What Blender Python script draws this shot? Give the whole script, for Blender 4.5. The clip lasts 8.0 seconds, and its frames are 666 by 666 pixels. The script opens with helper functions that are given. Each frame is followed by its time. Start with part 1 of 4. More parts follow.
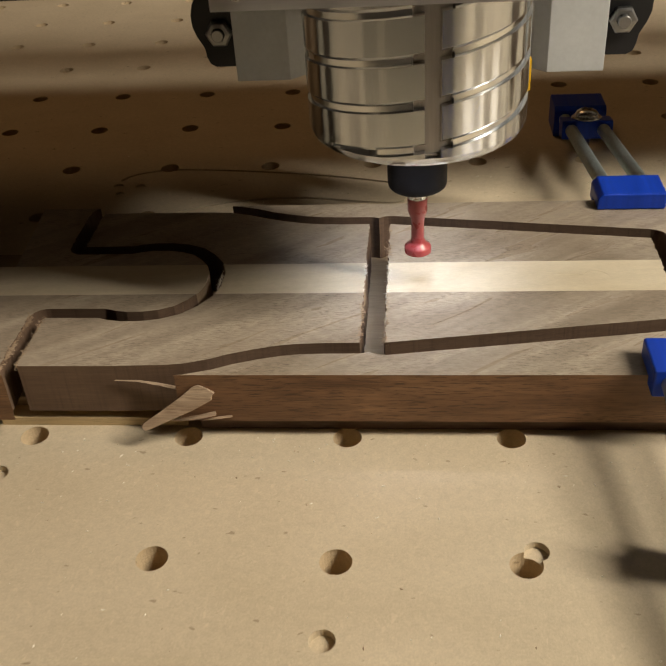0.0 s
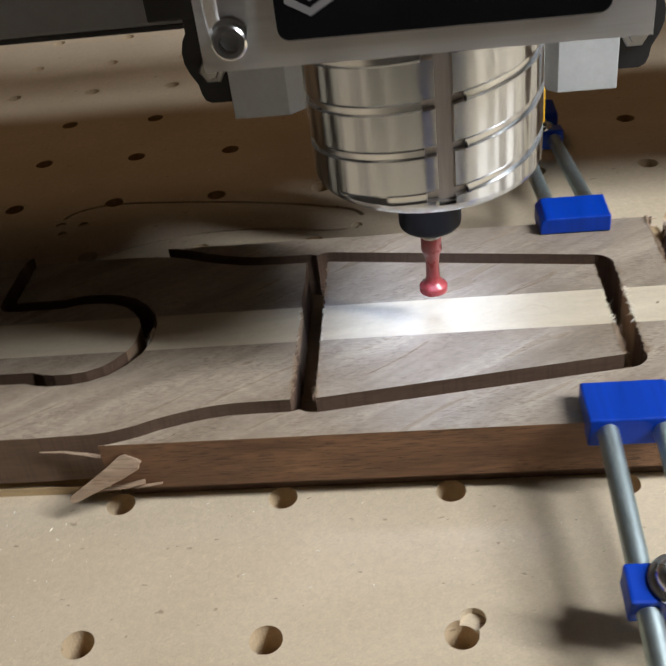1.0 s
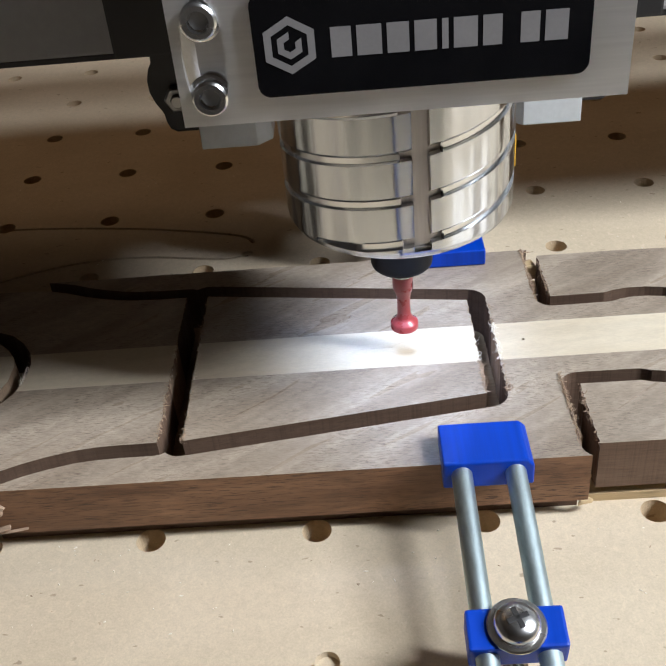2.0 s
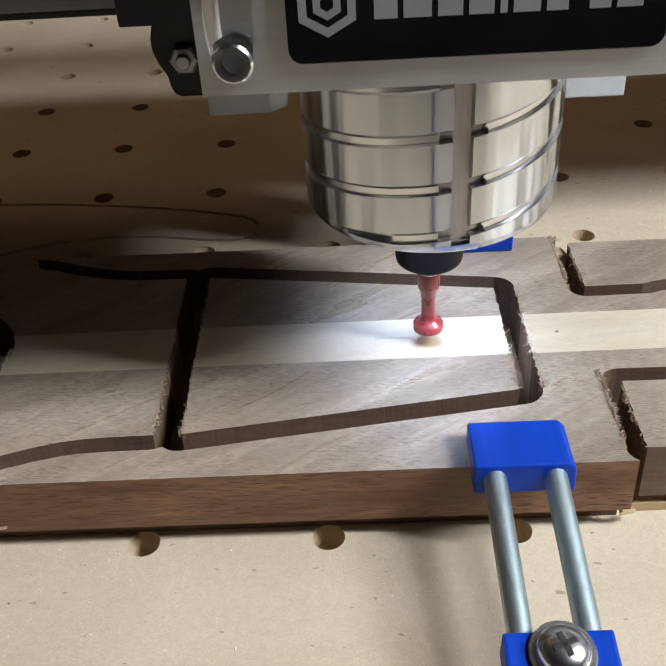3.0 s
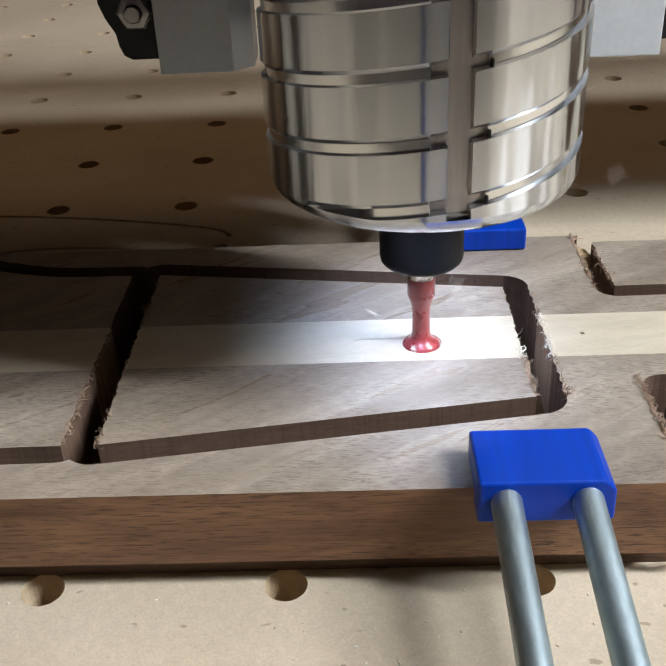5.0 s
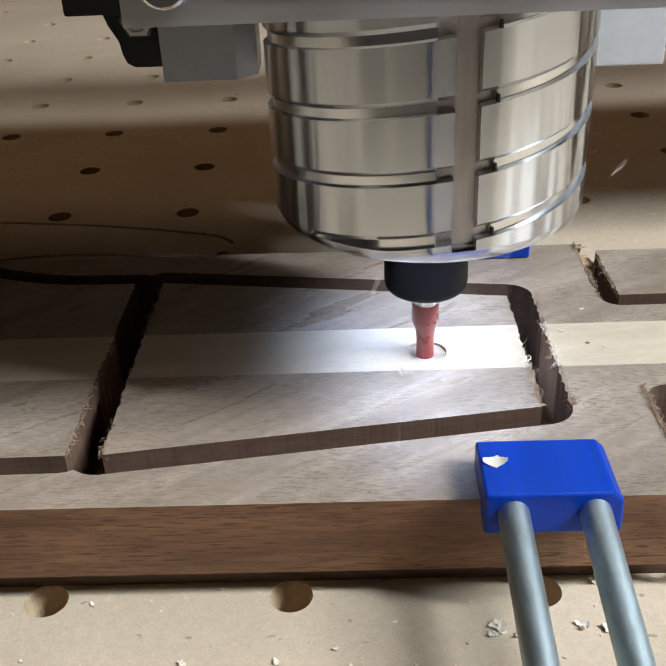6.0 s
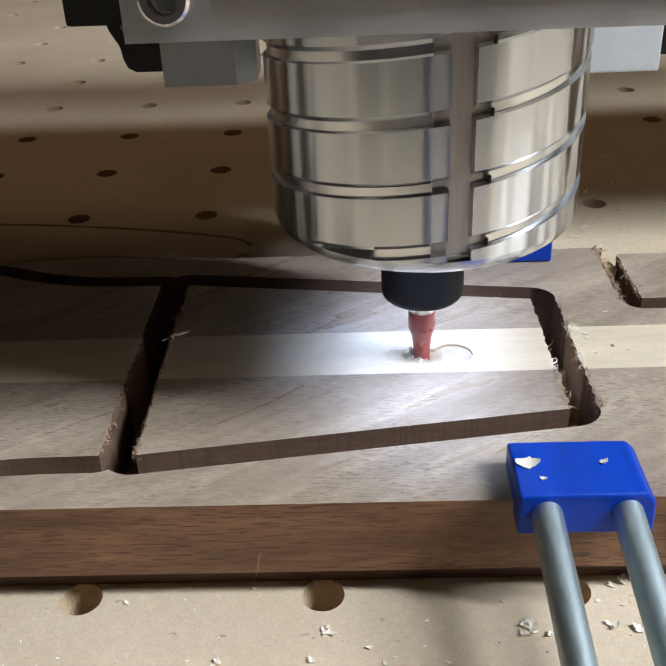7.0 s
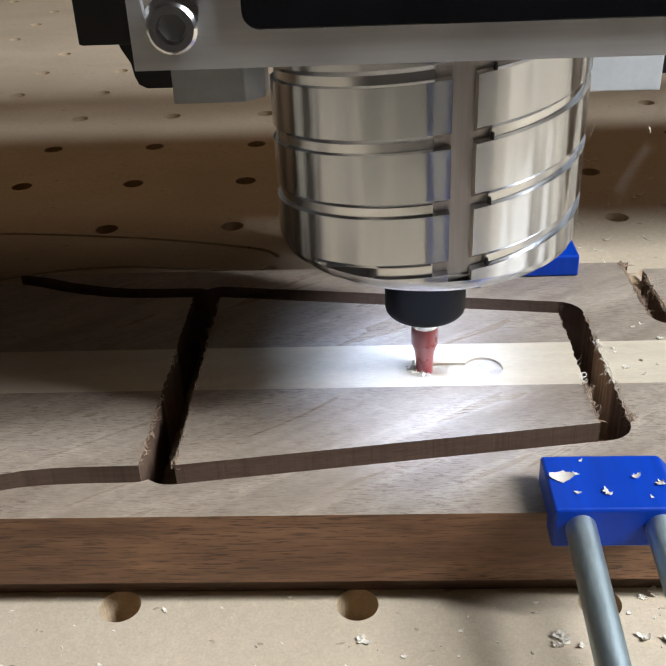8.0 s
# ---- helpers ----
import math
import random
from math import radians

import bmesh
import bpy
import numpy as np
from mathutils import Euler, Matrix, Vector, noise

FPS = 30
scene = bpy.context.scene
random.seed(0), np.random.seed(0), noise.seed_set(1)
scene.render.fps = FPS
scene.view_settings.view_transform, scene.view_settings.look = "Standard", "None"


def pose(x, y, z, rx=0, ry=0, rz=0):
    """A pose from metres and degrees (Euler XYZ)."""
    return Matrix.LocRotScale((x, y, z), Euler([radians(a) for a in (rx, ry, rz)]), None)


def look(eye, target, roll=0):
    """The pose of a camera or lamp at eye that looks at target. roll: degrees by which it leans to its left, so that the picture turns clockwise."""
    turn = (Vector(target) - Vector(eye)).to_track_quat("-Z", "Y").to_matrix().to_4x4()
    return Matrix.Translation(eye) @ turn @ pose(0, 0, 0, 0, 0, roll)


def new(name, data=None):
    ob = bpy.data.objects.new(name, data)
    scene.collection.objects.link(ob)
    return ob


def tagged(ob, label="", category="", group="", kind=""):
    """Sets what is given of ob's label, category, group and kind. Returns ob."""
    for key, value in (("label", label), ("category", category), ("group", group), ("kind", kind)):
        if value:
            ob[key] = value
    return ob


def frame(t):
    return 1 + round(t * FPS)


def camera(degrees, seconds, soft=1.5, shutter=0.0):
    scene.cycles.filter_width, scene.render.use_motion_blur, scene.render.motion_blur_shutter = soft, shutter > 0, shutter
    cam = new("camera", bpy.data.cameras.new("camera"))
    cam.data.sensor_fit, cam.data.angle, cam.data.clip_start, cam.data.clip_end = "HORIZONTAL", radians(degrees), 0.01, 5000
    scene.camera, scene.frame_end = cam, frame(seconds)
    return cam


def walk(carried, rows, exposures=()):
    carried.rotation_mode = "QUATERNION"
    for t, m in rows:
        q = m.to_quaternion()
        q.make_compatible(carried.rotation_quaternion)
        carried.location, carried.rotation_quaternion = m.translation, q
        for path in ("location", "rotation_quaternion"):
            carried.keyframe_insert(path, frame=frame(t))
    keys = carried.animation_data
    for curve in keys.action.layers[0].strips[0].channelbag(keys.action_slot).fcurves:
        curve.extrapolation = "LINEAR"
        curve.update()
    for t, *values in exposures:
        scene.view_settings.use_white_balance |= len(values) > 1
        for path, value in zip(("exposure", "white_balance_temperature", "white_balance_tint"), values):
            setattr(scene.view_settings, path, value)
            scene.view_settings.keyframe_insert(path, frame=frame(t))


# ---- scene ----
cam = camera(38.9, 8.0, shutter=0.3)
PATH = [
    (0, (0.02292, -0.22048, 0.19211), (0.00425, -0.05680, 0.07871), -3.95),
    (0.5, (0.03025, -0.19264, 0.18351), (0.00988, -0.03217, 0.06590), -4.75),
    (1, (0.04568, -0.19798, 0.20277), (0.02588, -0.03669, 0.08618), -7.46),
    (1.5, (0.06482, -0.20020, 0.21988), (0.05478, -0.03895, 0.10200), -6.37),
    (2, (0.07069, -0.19146, 0.21319), (0.06218, -0.03041, 0.09491), -5.63),
    (2.2, (0.06334, -0.18949, 0.21007), (0.05491, -0.02903, 0.09098), -4.78),
    (3.3, (0.06056, -0.16205, 0.17483), (0.05595, -0.00038, 0.05717), -3.05),
    (3.5, (0.06039, -0.15622, 0.15699), (0.05526, 0.00957, 0.04524), -2.13),
    (4, (0.06517, -0.14528, 0.14124), (0.05870, 0.02515, 0.03679), -2.43),
    (4.5, (0.06763, -0.14072, 0.14111), (0.06089, 0.03071, 0.03831), -2.88),
    (6, (0.06579, -0.13763, 0.14208), (0.05975, 0.03483, 0.04099), -2.67),
    (6.5, (0.06375, -0.13886, 0.14271), (0.05794, 0.03371, 0.04178), -2.59),
    (7, (0.05926, -0.13967, 0.14340), (0.05323, 0.03305, 0.04275), -2.49),
    (7.5, (0.05587, -0.14049, 0.14483), (0.04844, 0.03251, 0.04474), -2.44),
    (8, (0.05404, -0.14225, 0.14696), (0.04588, 0.03108, 0.04751), -2.44),
]
# stops, kelvin, tint of the phone camera while it settles
walk(cam, [(t, look(eye, target, roll)) for t, eye, target, roll in PATH],
     exposures=[(0, -0.25, 7650, 9), (0.5, -0.07, 6650, 9), (1.0, -0.08, 6000, 9), (1.3, 0.12, 5800, 9), (1.6, 0.22, 5750, 9), (2.2, 0.16, 5750, 9), (3.5, 0.08, 5750, 9), (8.0, 0.12, 5750, 9)])

# ---- light ----
U = 0.05  # all plans below are in hole pitches of the spoilboard, 50 mm each
world = bpy.data.worlds.new("room_air")
scene.world = world
world.use_nodes = True
world.node_tree.nodes["Background"].inputs[0].default_value = (1.0, 0.78, 0.54, 1)
world.node_tree.nodes["Background"].inputs[1].default_value = 0.011


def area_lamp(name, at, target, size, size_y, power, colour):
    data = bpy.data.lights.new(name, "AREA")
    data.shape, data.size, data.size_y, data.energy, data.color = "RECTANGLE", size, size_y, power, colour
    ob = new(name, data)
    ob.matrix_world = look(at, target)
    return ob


# the workshop's strip light, high to the right of the machine
area_lamp("workshop_lamp", (0.83, -0.222, 0.832), (0.075, 0.03, 0.0), 0.07, 0.52, 18.9, (1.0, 0.97, 0.94))

# an unseen warm fill lamp, added behind the machine to lift the shadows
area_lamp("warm_fill_lamp", (-1.0, 1.6, 2.5), (0.0, 0.2, 0.0), 0.9, 0.9, 8.5, (1.0, 0.60, 0.30))


# ---- materials ----
def colour4(c):
    return (c[0], c[1], c[2], 1)


class Nodes:
    """A small builder of one node material."""

    def __init__(self, name, rough=0.5, metal=0.0):
        self.mat = bpy.data.materials.new(name)
        self.mat.use_nodes = True
        self.tree = self.mat.node_tree
        self.bsdf = self.tree.nodes["Principled BSDF"]
        self.bsdf.inputs["Roughness"].default_value = rough
        self.bsdf.inputs["Metallic"].default_value = metal
        self.coord = self.add("ShaderNodeTexCoord").outputs["Object"]

    def add(self, kind):
        return self.tree.nodes.new(kind)

    def join(self, a, b):
        self.tree.links.new(a, b)

    def stretched(self, scale, turn=(0, 0, 0)):
        n = self.add("ShaderNodeMapping")
        n.inputs["Scale"].default_value = scale
        start = self.coord
        if any(turn):
            # turn first, so that the stretch follows the turned axis
            first = self.add("ShaderNodeMapping")
            first.inputs["Rotation"].default_value = [radians(a) for a in turn]
            self.join(start, first.inputs["Vector"])
            start = first.outputs[0]
        self.join(start, n.inputs["Vector"])
        return n.outputs[0]

    def noise(self, scale, stretch=(1, 1, 1), detail=4.0, rough=0.55, twist=0.0, turn=(0, 0, 0)):
        n = self.add("ShaderNodeTexNoise")
        n.inputs["Scale"].default_value, n.inputs["Detail"].default_value = scale, detail
        n.inputs["Roughness"].default_value, n.inputs["Distortion"].default_value = rough, twist
        self.join(self.stretched(stretch, turn), n.inputs["Vector"])
        return n.outputs["Fac"]

    def ramp(self, value, *stops):
        n = self.add("ShaderNodeValToRGB")
        while len(n.color_ramp.elements) < len(stops):
            n.color_ramp.elements.new(0.5)
        for e, (at, c) in zip(n.color_ramp.elements, stops):
            e.position, e.color = at, colour4(c if not isinstance(c, float) else (c, c, c))
        self.join(value, n.inputs[0])
        return n.outputs[0]

    def mix(self, a, b, factor, how="MIX"):
        n = self.add("ShaderNodeMix")
        n.data_type, n.blend_type = "RGBA", how
        for value, slot in ((factor, 0), (a, 6), (b, 7)):
            if isinstance(value, (int, float)):
                n.inputs[slot].default_value = value if slot == 0 else (value, value, value, 1)
            elif isinstance(value, tuple):
                n.inputs[slot].default_value = colour4(value)
            else:
                self.join(value, n.inputs[slot])
        return n.outputs[2]

    def bump(self, value, strength, distance):
        n = self.add("ShaderNodeBump")
        n.inputs["Strength"].default_value, n.inputs["Distance"].default_value = strength, distance
        self.join(value, n.inputs["Height"])
        self.join(n.outputs[0], self.bsdf.inputs["Normal"])

    def done(self, colour=None, rough=None):
        if colour is not None:
            if isinstance(colour, tuple):
                self.bsdf.inputs["Base Color"].default_value = colour4(colour)
            else:
                self.join(colour, self.bsdf.inputs["Base Color"])
        if rough is not None:
            self.join(rough, self.bsdf.inputs["Roughness"])
        return self.mat


def wood(name, dark, light, pore, rough, pore_amount, figure=0, long=0.085, tooled=0.0):
    """Long-grained wood with its grain along x; figure: the degrees by which broad growth bands run across it."""
    n = Nodes(name, rough)
    band = n.noise(70, (0.16, 1, 1), 4, 0.55, 0.9)
    fine = n.noise(1500, (0.05, 1, 1), 3, 0.65, 0.2)
    tone = n.ramp(band, (0.28, dark), (0.72, light))
    if figure:
        wide = n.noise(120, (0.22, 1, 1), 4, 0.6, 1.4, (0, 0, -figure))
        tone = n.mix(tone, n.ramp(wide, (0.36, 0.80), (0.5, 1.0), (0.64, 1.12)), 0.9, "MULTIPLY")
    tone = n.mix(tone, n.ramp(fine, (0.3, 0.84), (0.7, 1.10)), 0.8, "MULTIPLY")
    ticks = n.ramp(n.noise(2700, (long, 1, 0.9), 3, 0.6, 0.1), (0.53, 0.0), (0.60, 1.0))
    streak = n.noise(800, (long * 0.8, 1, 1), 3, 0.6, 0.3)
    tone = n.mix(tone, n.ramp(streak, (0.36, 0.78), (0.6, 1.06)), pore_amount, "MULTIPLY")
    patch = n.ramp(n.noise(50, (0.3, 1, 1), 3, 0.5), (0.38, 0.25), (0.62, 1.0))
    ticks = n.mix(ticks, patch, 1.0, "MULTIPLY")
    tone = n.mix(tone, pore, n.mix(0.0, ticks, pore_amount))
    cloud = n.noise(28, (0.6, 1, 1), 3, 0.5)
    tone = n.mix(tone, n.ramp(cloud, (0.3, 0.86), (0.7, 1.1)), 0.7, "MULTIPLY")
    relief = fine
    if tooled:
        # upright marks of the cutter, some of them burnt
        marks = n.noise(900, (1, 1, 0.02), 3, 0.6)
        tone = n.mix(tone, n.ramp(marks, (0.34, 0.55), (0.48, 1.0), (0.66, 1.12)), tooled, "MULTIPLY")
        relief = n.mix(fine, marks, 0.6)
    n.bump(relief, 0.25 + 0.4 * tooled, 0.0003)
    return n.done(tone)


# side faces: darker edge grain, with their dimmer, warmer light put into the colour
WALNUT_EDGE_SHADED = wood("walnut_edge_shaded", (0.150, 0.070, 0.032), (0.325, 0.172, 0.086), (0.028, 0.012, 0.008), 0.5, 0.8, 3, 0.06)
WALNUT_CUT = wood("routed_walnut", (0.125, 0.074, 0.046), (0.190, 0.122, 0.080), (0.07, 0.040, 0.027), 0.7, 0.3, 0, 0.05, 0.35)
# maple's upright faces: darker copies that hold the channels' shade in their colour
MAPLE_EDGE_SHADED = wood("maple_edge_shaded", (0.26, 0.18, 0.105), (0.36, 0.265, 0.165), (0.22, 0.14, 0.08), 0.6, 0.4)
MAPLE_CUT = wood("routed_maple", (0.36, 0.25, 0.16), (0.46, 0.34, 0.23), (0.2, 0.12, 0.07), 0.7, 0.3, 0, 0.085, 0.3)
SPLINTER = wood("splinter_wood", (0.33, 0.22, 0.14), (0.60, 0.46, 0.32), (0.16, 0.09, 0.05), 0.7, 0.8)
BACKING = wood("backing_sheet_wood", (0.27, 0.19, 0.105), (0.36, 0.265, 0.165), (0.15, 0.09, 0.05), 0.65, 0.3)
DARK_WOOD = wood("dark_strip_wood", (0.085, 0.045, 0.025), (0.15, 0.085, 0.05), (0.03, 0.015, 0.01), 0.7, 0.4)
PLY = wood("backing_ply", (0.50, 0.36, 0.18), (0.62, 0.47, 0.27), (0.3, 0.2, 0.1), 0.65, 0.3)


def planed(name, dark, light, pore, rough, contrast, turn):
    """A planed face: broad slanting growth bands, fine grain and short pores along x."""
    n = Nodes(name, rough)
    tone = n.ramp(n.noise(44, (0.30, 1, 1), 3, 0.5, 0.7, (0, 0, -turn)), (0.30, dark), (0.70, light))
    line = n.noise(190, (0.12, 1, 1), 3, 0.5, 0.7, (0, 0, -turn * 1.1))
    tone = n.mix(tone, n.ramp(line, (0.38, 1 - 0.11 * contrast), (0.60, 1 + 0.06 * contrast)), 1.0, "MULTIPLY")
    mottle = n.noise(420, (0.55, 1, 1), 3, 0.6, 0.5)
    tone = n.mix(tone, n.ramp(mottle, (0.3, 1 - 0.10 * contrast), (0.7, 1 + 0.08 * contrast)), 1.0, "MULTIPLY")
    grain = n.noise(3600, (0.16, 1, 1), 3, 0.7, 0.1)
    tone = n.mix(tone, n.ramp(grain, (0.3, 1 - 0.20 * contrast), (0.7, 1 + 0.13 * contrast)), 1.0, "MULTIPLY")
    pores = n.ramp(n.noise(4600, (0.11, 1, 1), 2, 0.5, 0.05), (0.55, 0.0), (0.62, 1.0))
    patch = n.ramp(n.noise(75, (0.35, 1, 1), 3, 0.5, 0.8, (0, 0, -turn)), (0.38, 0.2), (0.60, 1.0))
    tone = n.mix(tone, pore, n.mix(0.0, n.mix(pores, patch, 1.0, "MULTIPLY"), 0.58 * contrast))
    n.bump(grain, 0.2, 0.0002)
    return n.done(tone, n.ramp(line, (0.3, rough + 0.05), (0.7, rough - 0.05)))


WALNUT = planed("walnut", (0.280, 0.224, 0.167), (0.462, 0.392, 0.306), (0.090, 0.058, 0.040), 0.31, 1.0, 31)
MAPLE = planed("maple", (0.59, 0.505, 0.36), (0.71, 0.635, 0.49), (0.46, 0.36, 0.24), 0.48, 0.35, 4)


def fibreboard(name, shade, ringed=0.0):
    n = Nodes(name, 0.78)
    n.bsdf.inputs["Specular IOR Level"].default_value = 0.3
    speck = n.noise(1500, (1, 1, 1), 3, 0.7)
    fleck = n.noise(420, (1, 1, 1), 4, 0.65, 0.6)
    cloud = n.noise(14, (1, 1.6, 1), 4, 0.55, 0.4)
    tone = n.ramp(cloud, (0.3, tuple(a * b for a, b in zip((0.56, 0.465, 0.335), shade))), (0.7, tuple(a * b for a, b in zip((0.66, 0.555, 0.415), shade))))
    tone = n.mix(tone, n.ramp(speck, (0.3, 0.84), (0.7, 1.10)), 0.6, "MULTIPLY")
    tone = n.mix(tone, n.ramp(fleck, (0.35, 0.90), (0.62, 1.05)), 0.6, "MULTIPLY")
    spots = n.ramp(n.noise(260, (0.7, 1.4, 1), 2, 0.5), (0.70, 0.0), (0.735, 1.0))
    tone = n.mix(tone, (0.22, 0.15, 0.09), n.mix(0.0, spots, 0.55))
    pale = n.ramp(n.noise(330, (1.3, 0.8, 1), 2, 0.5, 0.8), (0.66, 0.0), (0.72, 1.0))
    tone = n.mix(tone, (0.70, 0.58, 0.42), n.mix(0.0, pale, 0.5))
    rings = n.noise(1000, (0.01, 0.01, 1), 2, 0.5)
    n.bump(n.mix(speck, rings, 0.35 + 0.5 * ringed), 0.35 + 0.6 * ringed, 0.0003 + 0.0004 * ringed)
    return n.done(tone)


FIBRE = fibreboard("fibreboard", (1.0, 1.0, 0.97))
CORE = fibreboard("fibreboard_core", (0.98, 0.90, 0.77), 0.6)
# groove floors: burnt brown, with the groove's own shadow painted in
BURNT_SHADED = wood("burnt_shaded_fibreboard", (0.13, 0.08, 0.045), (0.26, 0.17, 0.10), (0.05, 0.03, 0.02), 0.8, 0.4)


def metal(name, colour, rough, brushed=(1, 1, 0.02), amount=0.25):
    n = Nodes(name, rough, 1.0)
    line = n.noise(900, brushed, 3, 0.6)
    cloud = n.noise(45, (1, 1, 1), 3, 0.5)
    tone = n.mix(colour, n.ramp(line, (0.3, 0.82), (0.7, 1.08)), amount, "MULTIPLY")
    r = n.ramp(cloud, (0.3, max(rough - 0.06, 0.03)), (0.7, rough + 0.08))
    return n.done(tone, r)


def turned():
    n = Nodes("turned_aluminium", 0.24, 1.0)
    flats = n.noise(170, (1, 1, 0.004), 0, 0.5, 0.0)
    n.bump(flats, 0.8, 0.0020)
    haze = n.noise(60, (1, 1, 0.1), 3, 0.5)
    return n.done(n.ramp(haze, (0.3, (0.78, 0.82, 0.86)), (0.7, (0.87, 0.905, 0.94))))


TURNED = turned()
# turning marks run round the body, so its reflections smear upright
tangent = TURNED.node_tree.nodes.new("ShaderNodeTangent")
tangent.direction_type, tangent.axis = "RADIAL", "Z"
TURNED.node_tree.links.new(tangent.outputs[0], TURNED.node_tree.nodes["Principled BSDF"].inputs["Tangent"])
TURNED.node_tree.nodes["Principled BSDF"].inputs["Anisotropic"].default_value = 0.96
TURNED.node_tree.nodes["Principled BSDF"].inputs["Anisotropic Rotation"].default_value = 0.25
KEYWAY = metal("milled_keyway", (0.60, 0.575, 0.555), 0.42, (1, 1, 0.05), 0.6)
GROOVE = metal("turned_groove", (0.80, 0.82, 0.84), 0.2, (1, 1, 0.3), 0.2)
MILLED = metal("milled_aluminium", (0.90, 0.90, 0.90), 0.42, (0.04, 1, 1), 0.3)
STEEL = metal("polished_steel", (0.72, 0.71, 0.69), 0.14, (1, 1, 1), 0.25)
DULL = metal("dull_steel", (0.42, 0.42, 0.41), 0.36, (1, 1, 1), 0.4)
BRIGHT = metal("bright_zinc", (0.82, 0.82, 0.80), 0.24, (1, 1, 1), 0.5)
ZINC = metal("zinc_plated_steel", (0.50, 0.59, 0.60), 0.5, (1, 0.25, 1), 0.9)


def painted(name, colour, rough, worn=0.12, scale=60, relief=0.0, coat=0.0):
    n = Nodes(name, rough)
    cloud = n.noise(scale, (1, 1, 1), 4, 0.55)
    fine = n.noise(scale * 14, (1, 1, 1), 3, 0.6)
    tone = n.mix(colour, n.ramp(cloud, (0.3, 1 - worn), (0.7, 1 + worn)), 1.0, "MULTIPLY")
    tone = n.mix(tone, n.ramp(fine, (0.3, 0.94), (0.7, 1.05)), 0.7, "MULTIPLY")
    if relief:
        n.bump(fine, relief, 0.0002)
    n.bsdf.inputs["Coat Weight"].default_value = coat
    return n.done(tone, n.ramp(cloud, (0.3, max(rough - 0.07, 0.05)), (0.7, rough + 0.07)))


def printed_plastic():
    n = Nodes("printed_blue_plastic", 0.36)
    n.bsdf.inputs["Specular IOR Level"].default_value = 0.3
    layer = n.noise(500, (0.05, 0.02, 6.0), 2, 0.5)
    line = n.noise(420, (1.0, 0.04, 0.04), 3, 0.6)
    tone = n.mix((0.004, 0.046, 0.42), n.ramp(line, (0.35, 0.86), (0.7, 1.15)), 0.8, "MULTIPLY")
    n.bump(layer, 0.3, 0.0002)
    return n.done(tone, n.ramp(line, (0.3, 0.28), (0.7, 0.46)))


BLUE = printed_plastic()
BLACK = painted("black_powder_coat", (0.012, 0.012, 0.013), 0.45, 0.2, 80, 0.3)
NUT = painted("black_oxide", (0.007, 0.007, 0.008), 0.5, 0.25, 160, 0.1)
NUT.node_tree.nodes["Principled BSDF"].inputs["Specular IOR Level"].default_value = 0.22
GREY = painted("grey_anodised", (0.56, 0.58, 0.575), 0.42, 0.06, 40, 0.1)
BEAM = painted("grey_beam_paint", (0.34, 0.34, 0.345), 0.5, 0.08, 20, 0.1)
NAME = painted("gloss_black_label", (0.006, 0.006, 0.007), 0.10, 0.3, 60)
PRINT = painted("grey_label_print", (0.27, 0.26, 0.26), 0.35, 0.08, 90)
RED = painted("red_bit_coating", (0.36, 0.055, 0.055), 0.30, 0.08, 260, 0.0, 0.5)
YELLOW = painted("yellow_label", (0.75, 0.42, 0.02), 0.4, 0.05, 60)
WALL = painted("plaster_wall", (0.34, 0.33, 0.31), 0.85, 0.06, 3, 0.2)
# tint of the unseen north wall, picked to bounce brown fill into the shadows
WARM_BOUNCE = painted("warm_bounce_wall", (0.46, 0.275, 0.135), 0.8, 0.08, 3, 0.2)
CEILING = painted("ceiling_paint", (0.33, 0.28, 0.22), 0.9, 0.05, 3)
FLOOR = painted("concrete_floor", (0.16, 0.155, 0.15), 0.7, 0.15, 4, 0.2)
BENCH = wood("bench_wood", (0.20, 0.14, 0.085), (0.33, 0.24, 0.15), (0.1, 0.06, 0.03), 0.6, 0.4)
CHIP = painted("pale_shavings", (0.86, 0.80, 0.68), 0.65, 0.05, 120, 0.4)
# keyhole floor: dust, plus the pocket's shade as a greyer tone
DUSTY_SHADED = painted("dusty_shaded_maple", (0.54, 0.485, 0.39), 0.85, 0.2, 300, 0.8)
# near-black that stands in for the shade inside small recesses
SLOT_SHADE = painted("slot_shade", (0.02, 0.018, 0.017), 0.6, 0.1)


def glowing(name, colour, strength):
    n = Nodes(name, 0.4)
    n.bsdf.inputs["Emission Color"].default_value = colour4(colour)
    n.bsdf.inputs["Emission Strength"].default_value = strength
    return n.done((0.8, 0.8, 0.8))


LED = glowing("white_led", (0.60, 0.71, 1.0), 610)


# ---- mesh helpers: plans in hole pitches, meshes in metres ----
def finish(bm, name, materials, smooth=None):
    bmesh.ops.transform(bm, matrix=Matrix.Scale(U, 4), verts=bm.verts)
    me = bpy.data.meshes.new(name)
    bm.to_mesh(me)
    bm.free()
    for m in materials if isinstance(materials, (list, tuple)) else [materials]:
        me.materials.append(m)
    if smooth is not None:
        for p in me.polygons:
            p.use_smooth = True
        me.set_sharp_from_angle(angle=radians(smooth))
    return me


def part(name, bm, material, parent, label="", smooth=None):
    ob = new(name, finish(bm, name, material, smooth))
    ob.parent = parent
    if label:
        tagged(ob, label)
    return ob


def thing(name, at, label, category, group="", kind=""):
    ob = new(name)
    ob.empty_display_size = 0.01
    ob.matrix_basis = at
    return tagged(ob, label, category, group, kind)


def solo(name, bm, material, label, category, smooth=None, kind="", group="", at=None):
    ob = new(name, finish(bm, name, material, smooth))
    if at is not None:
        ob.matrix_basis = at
    return tagged(ob, label, category, group, kind)


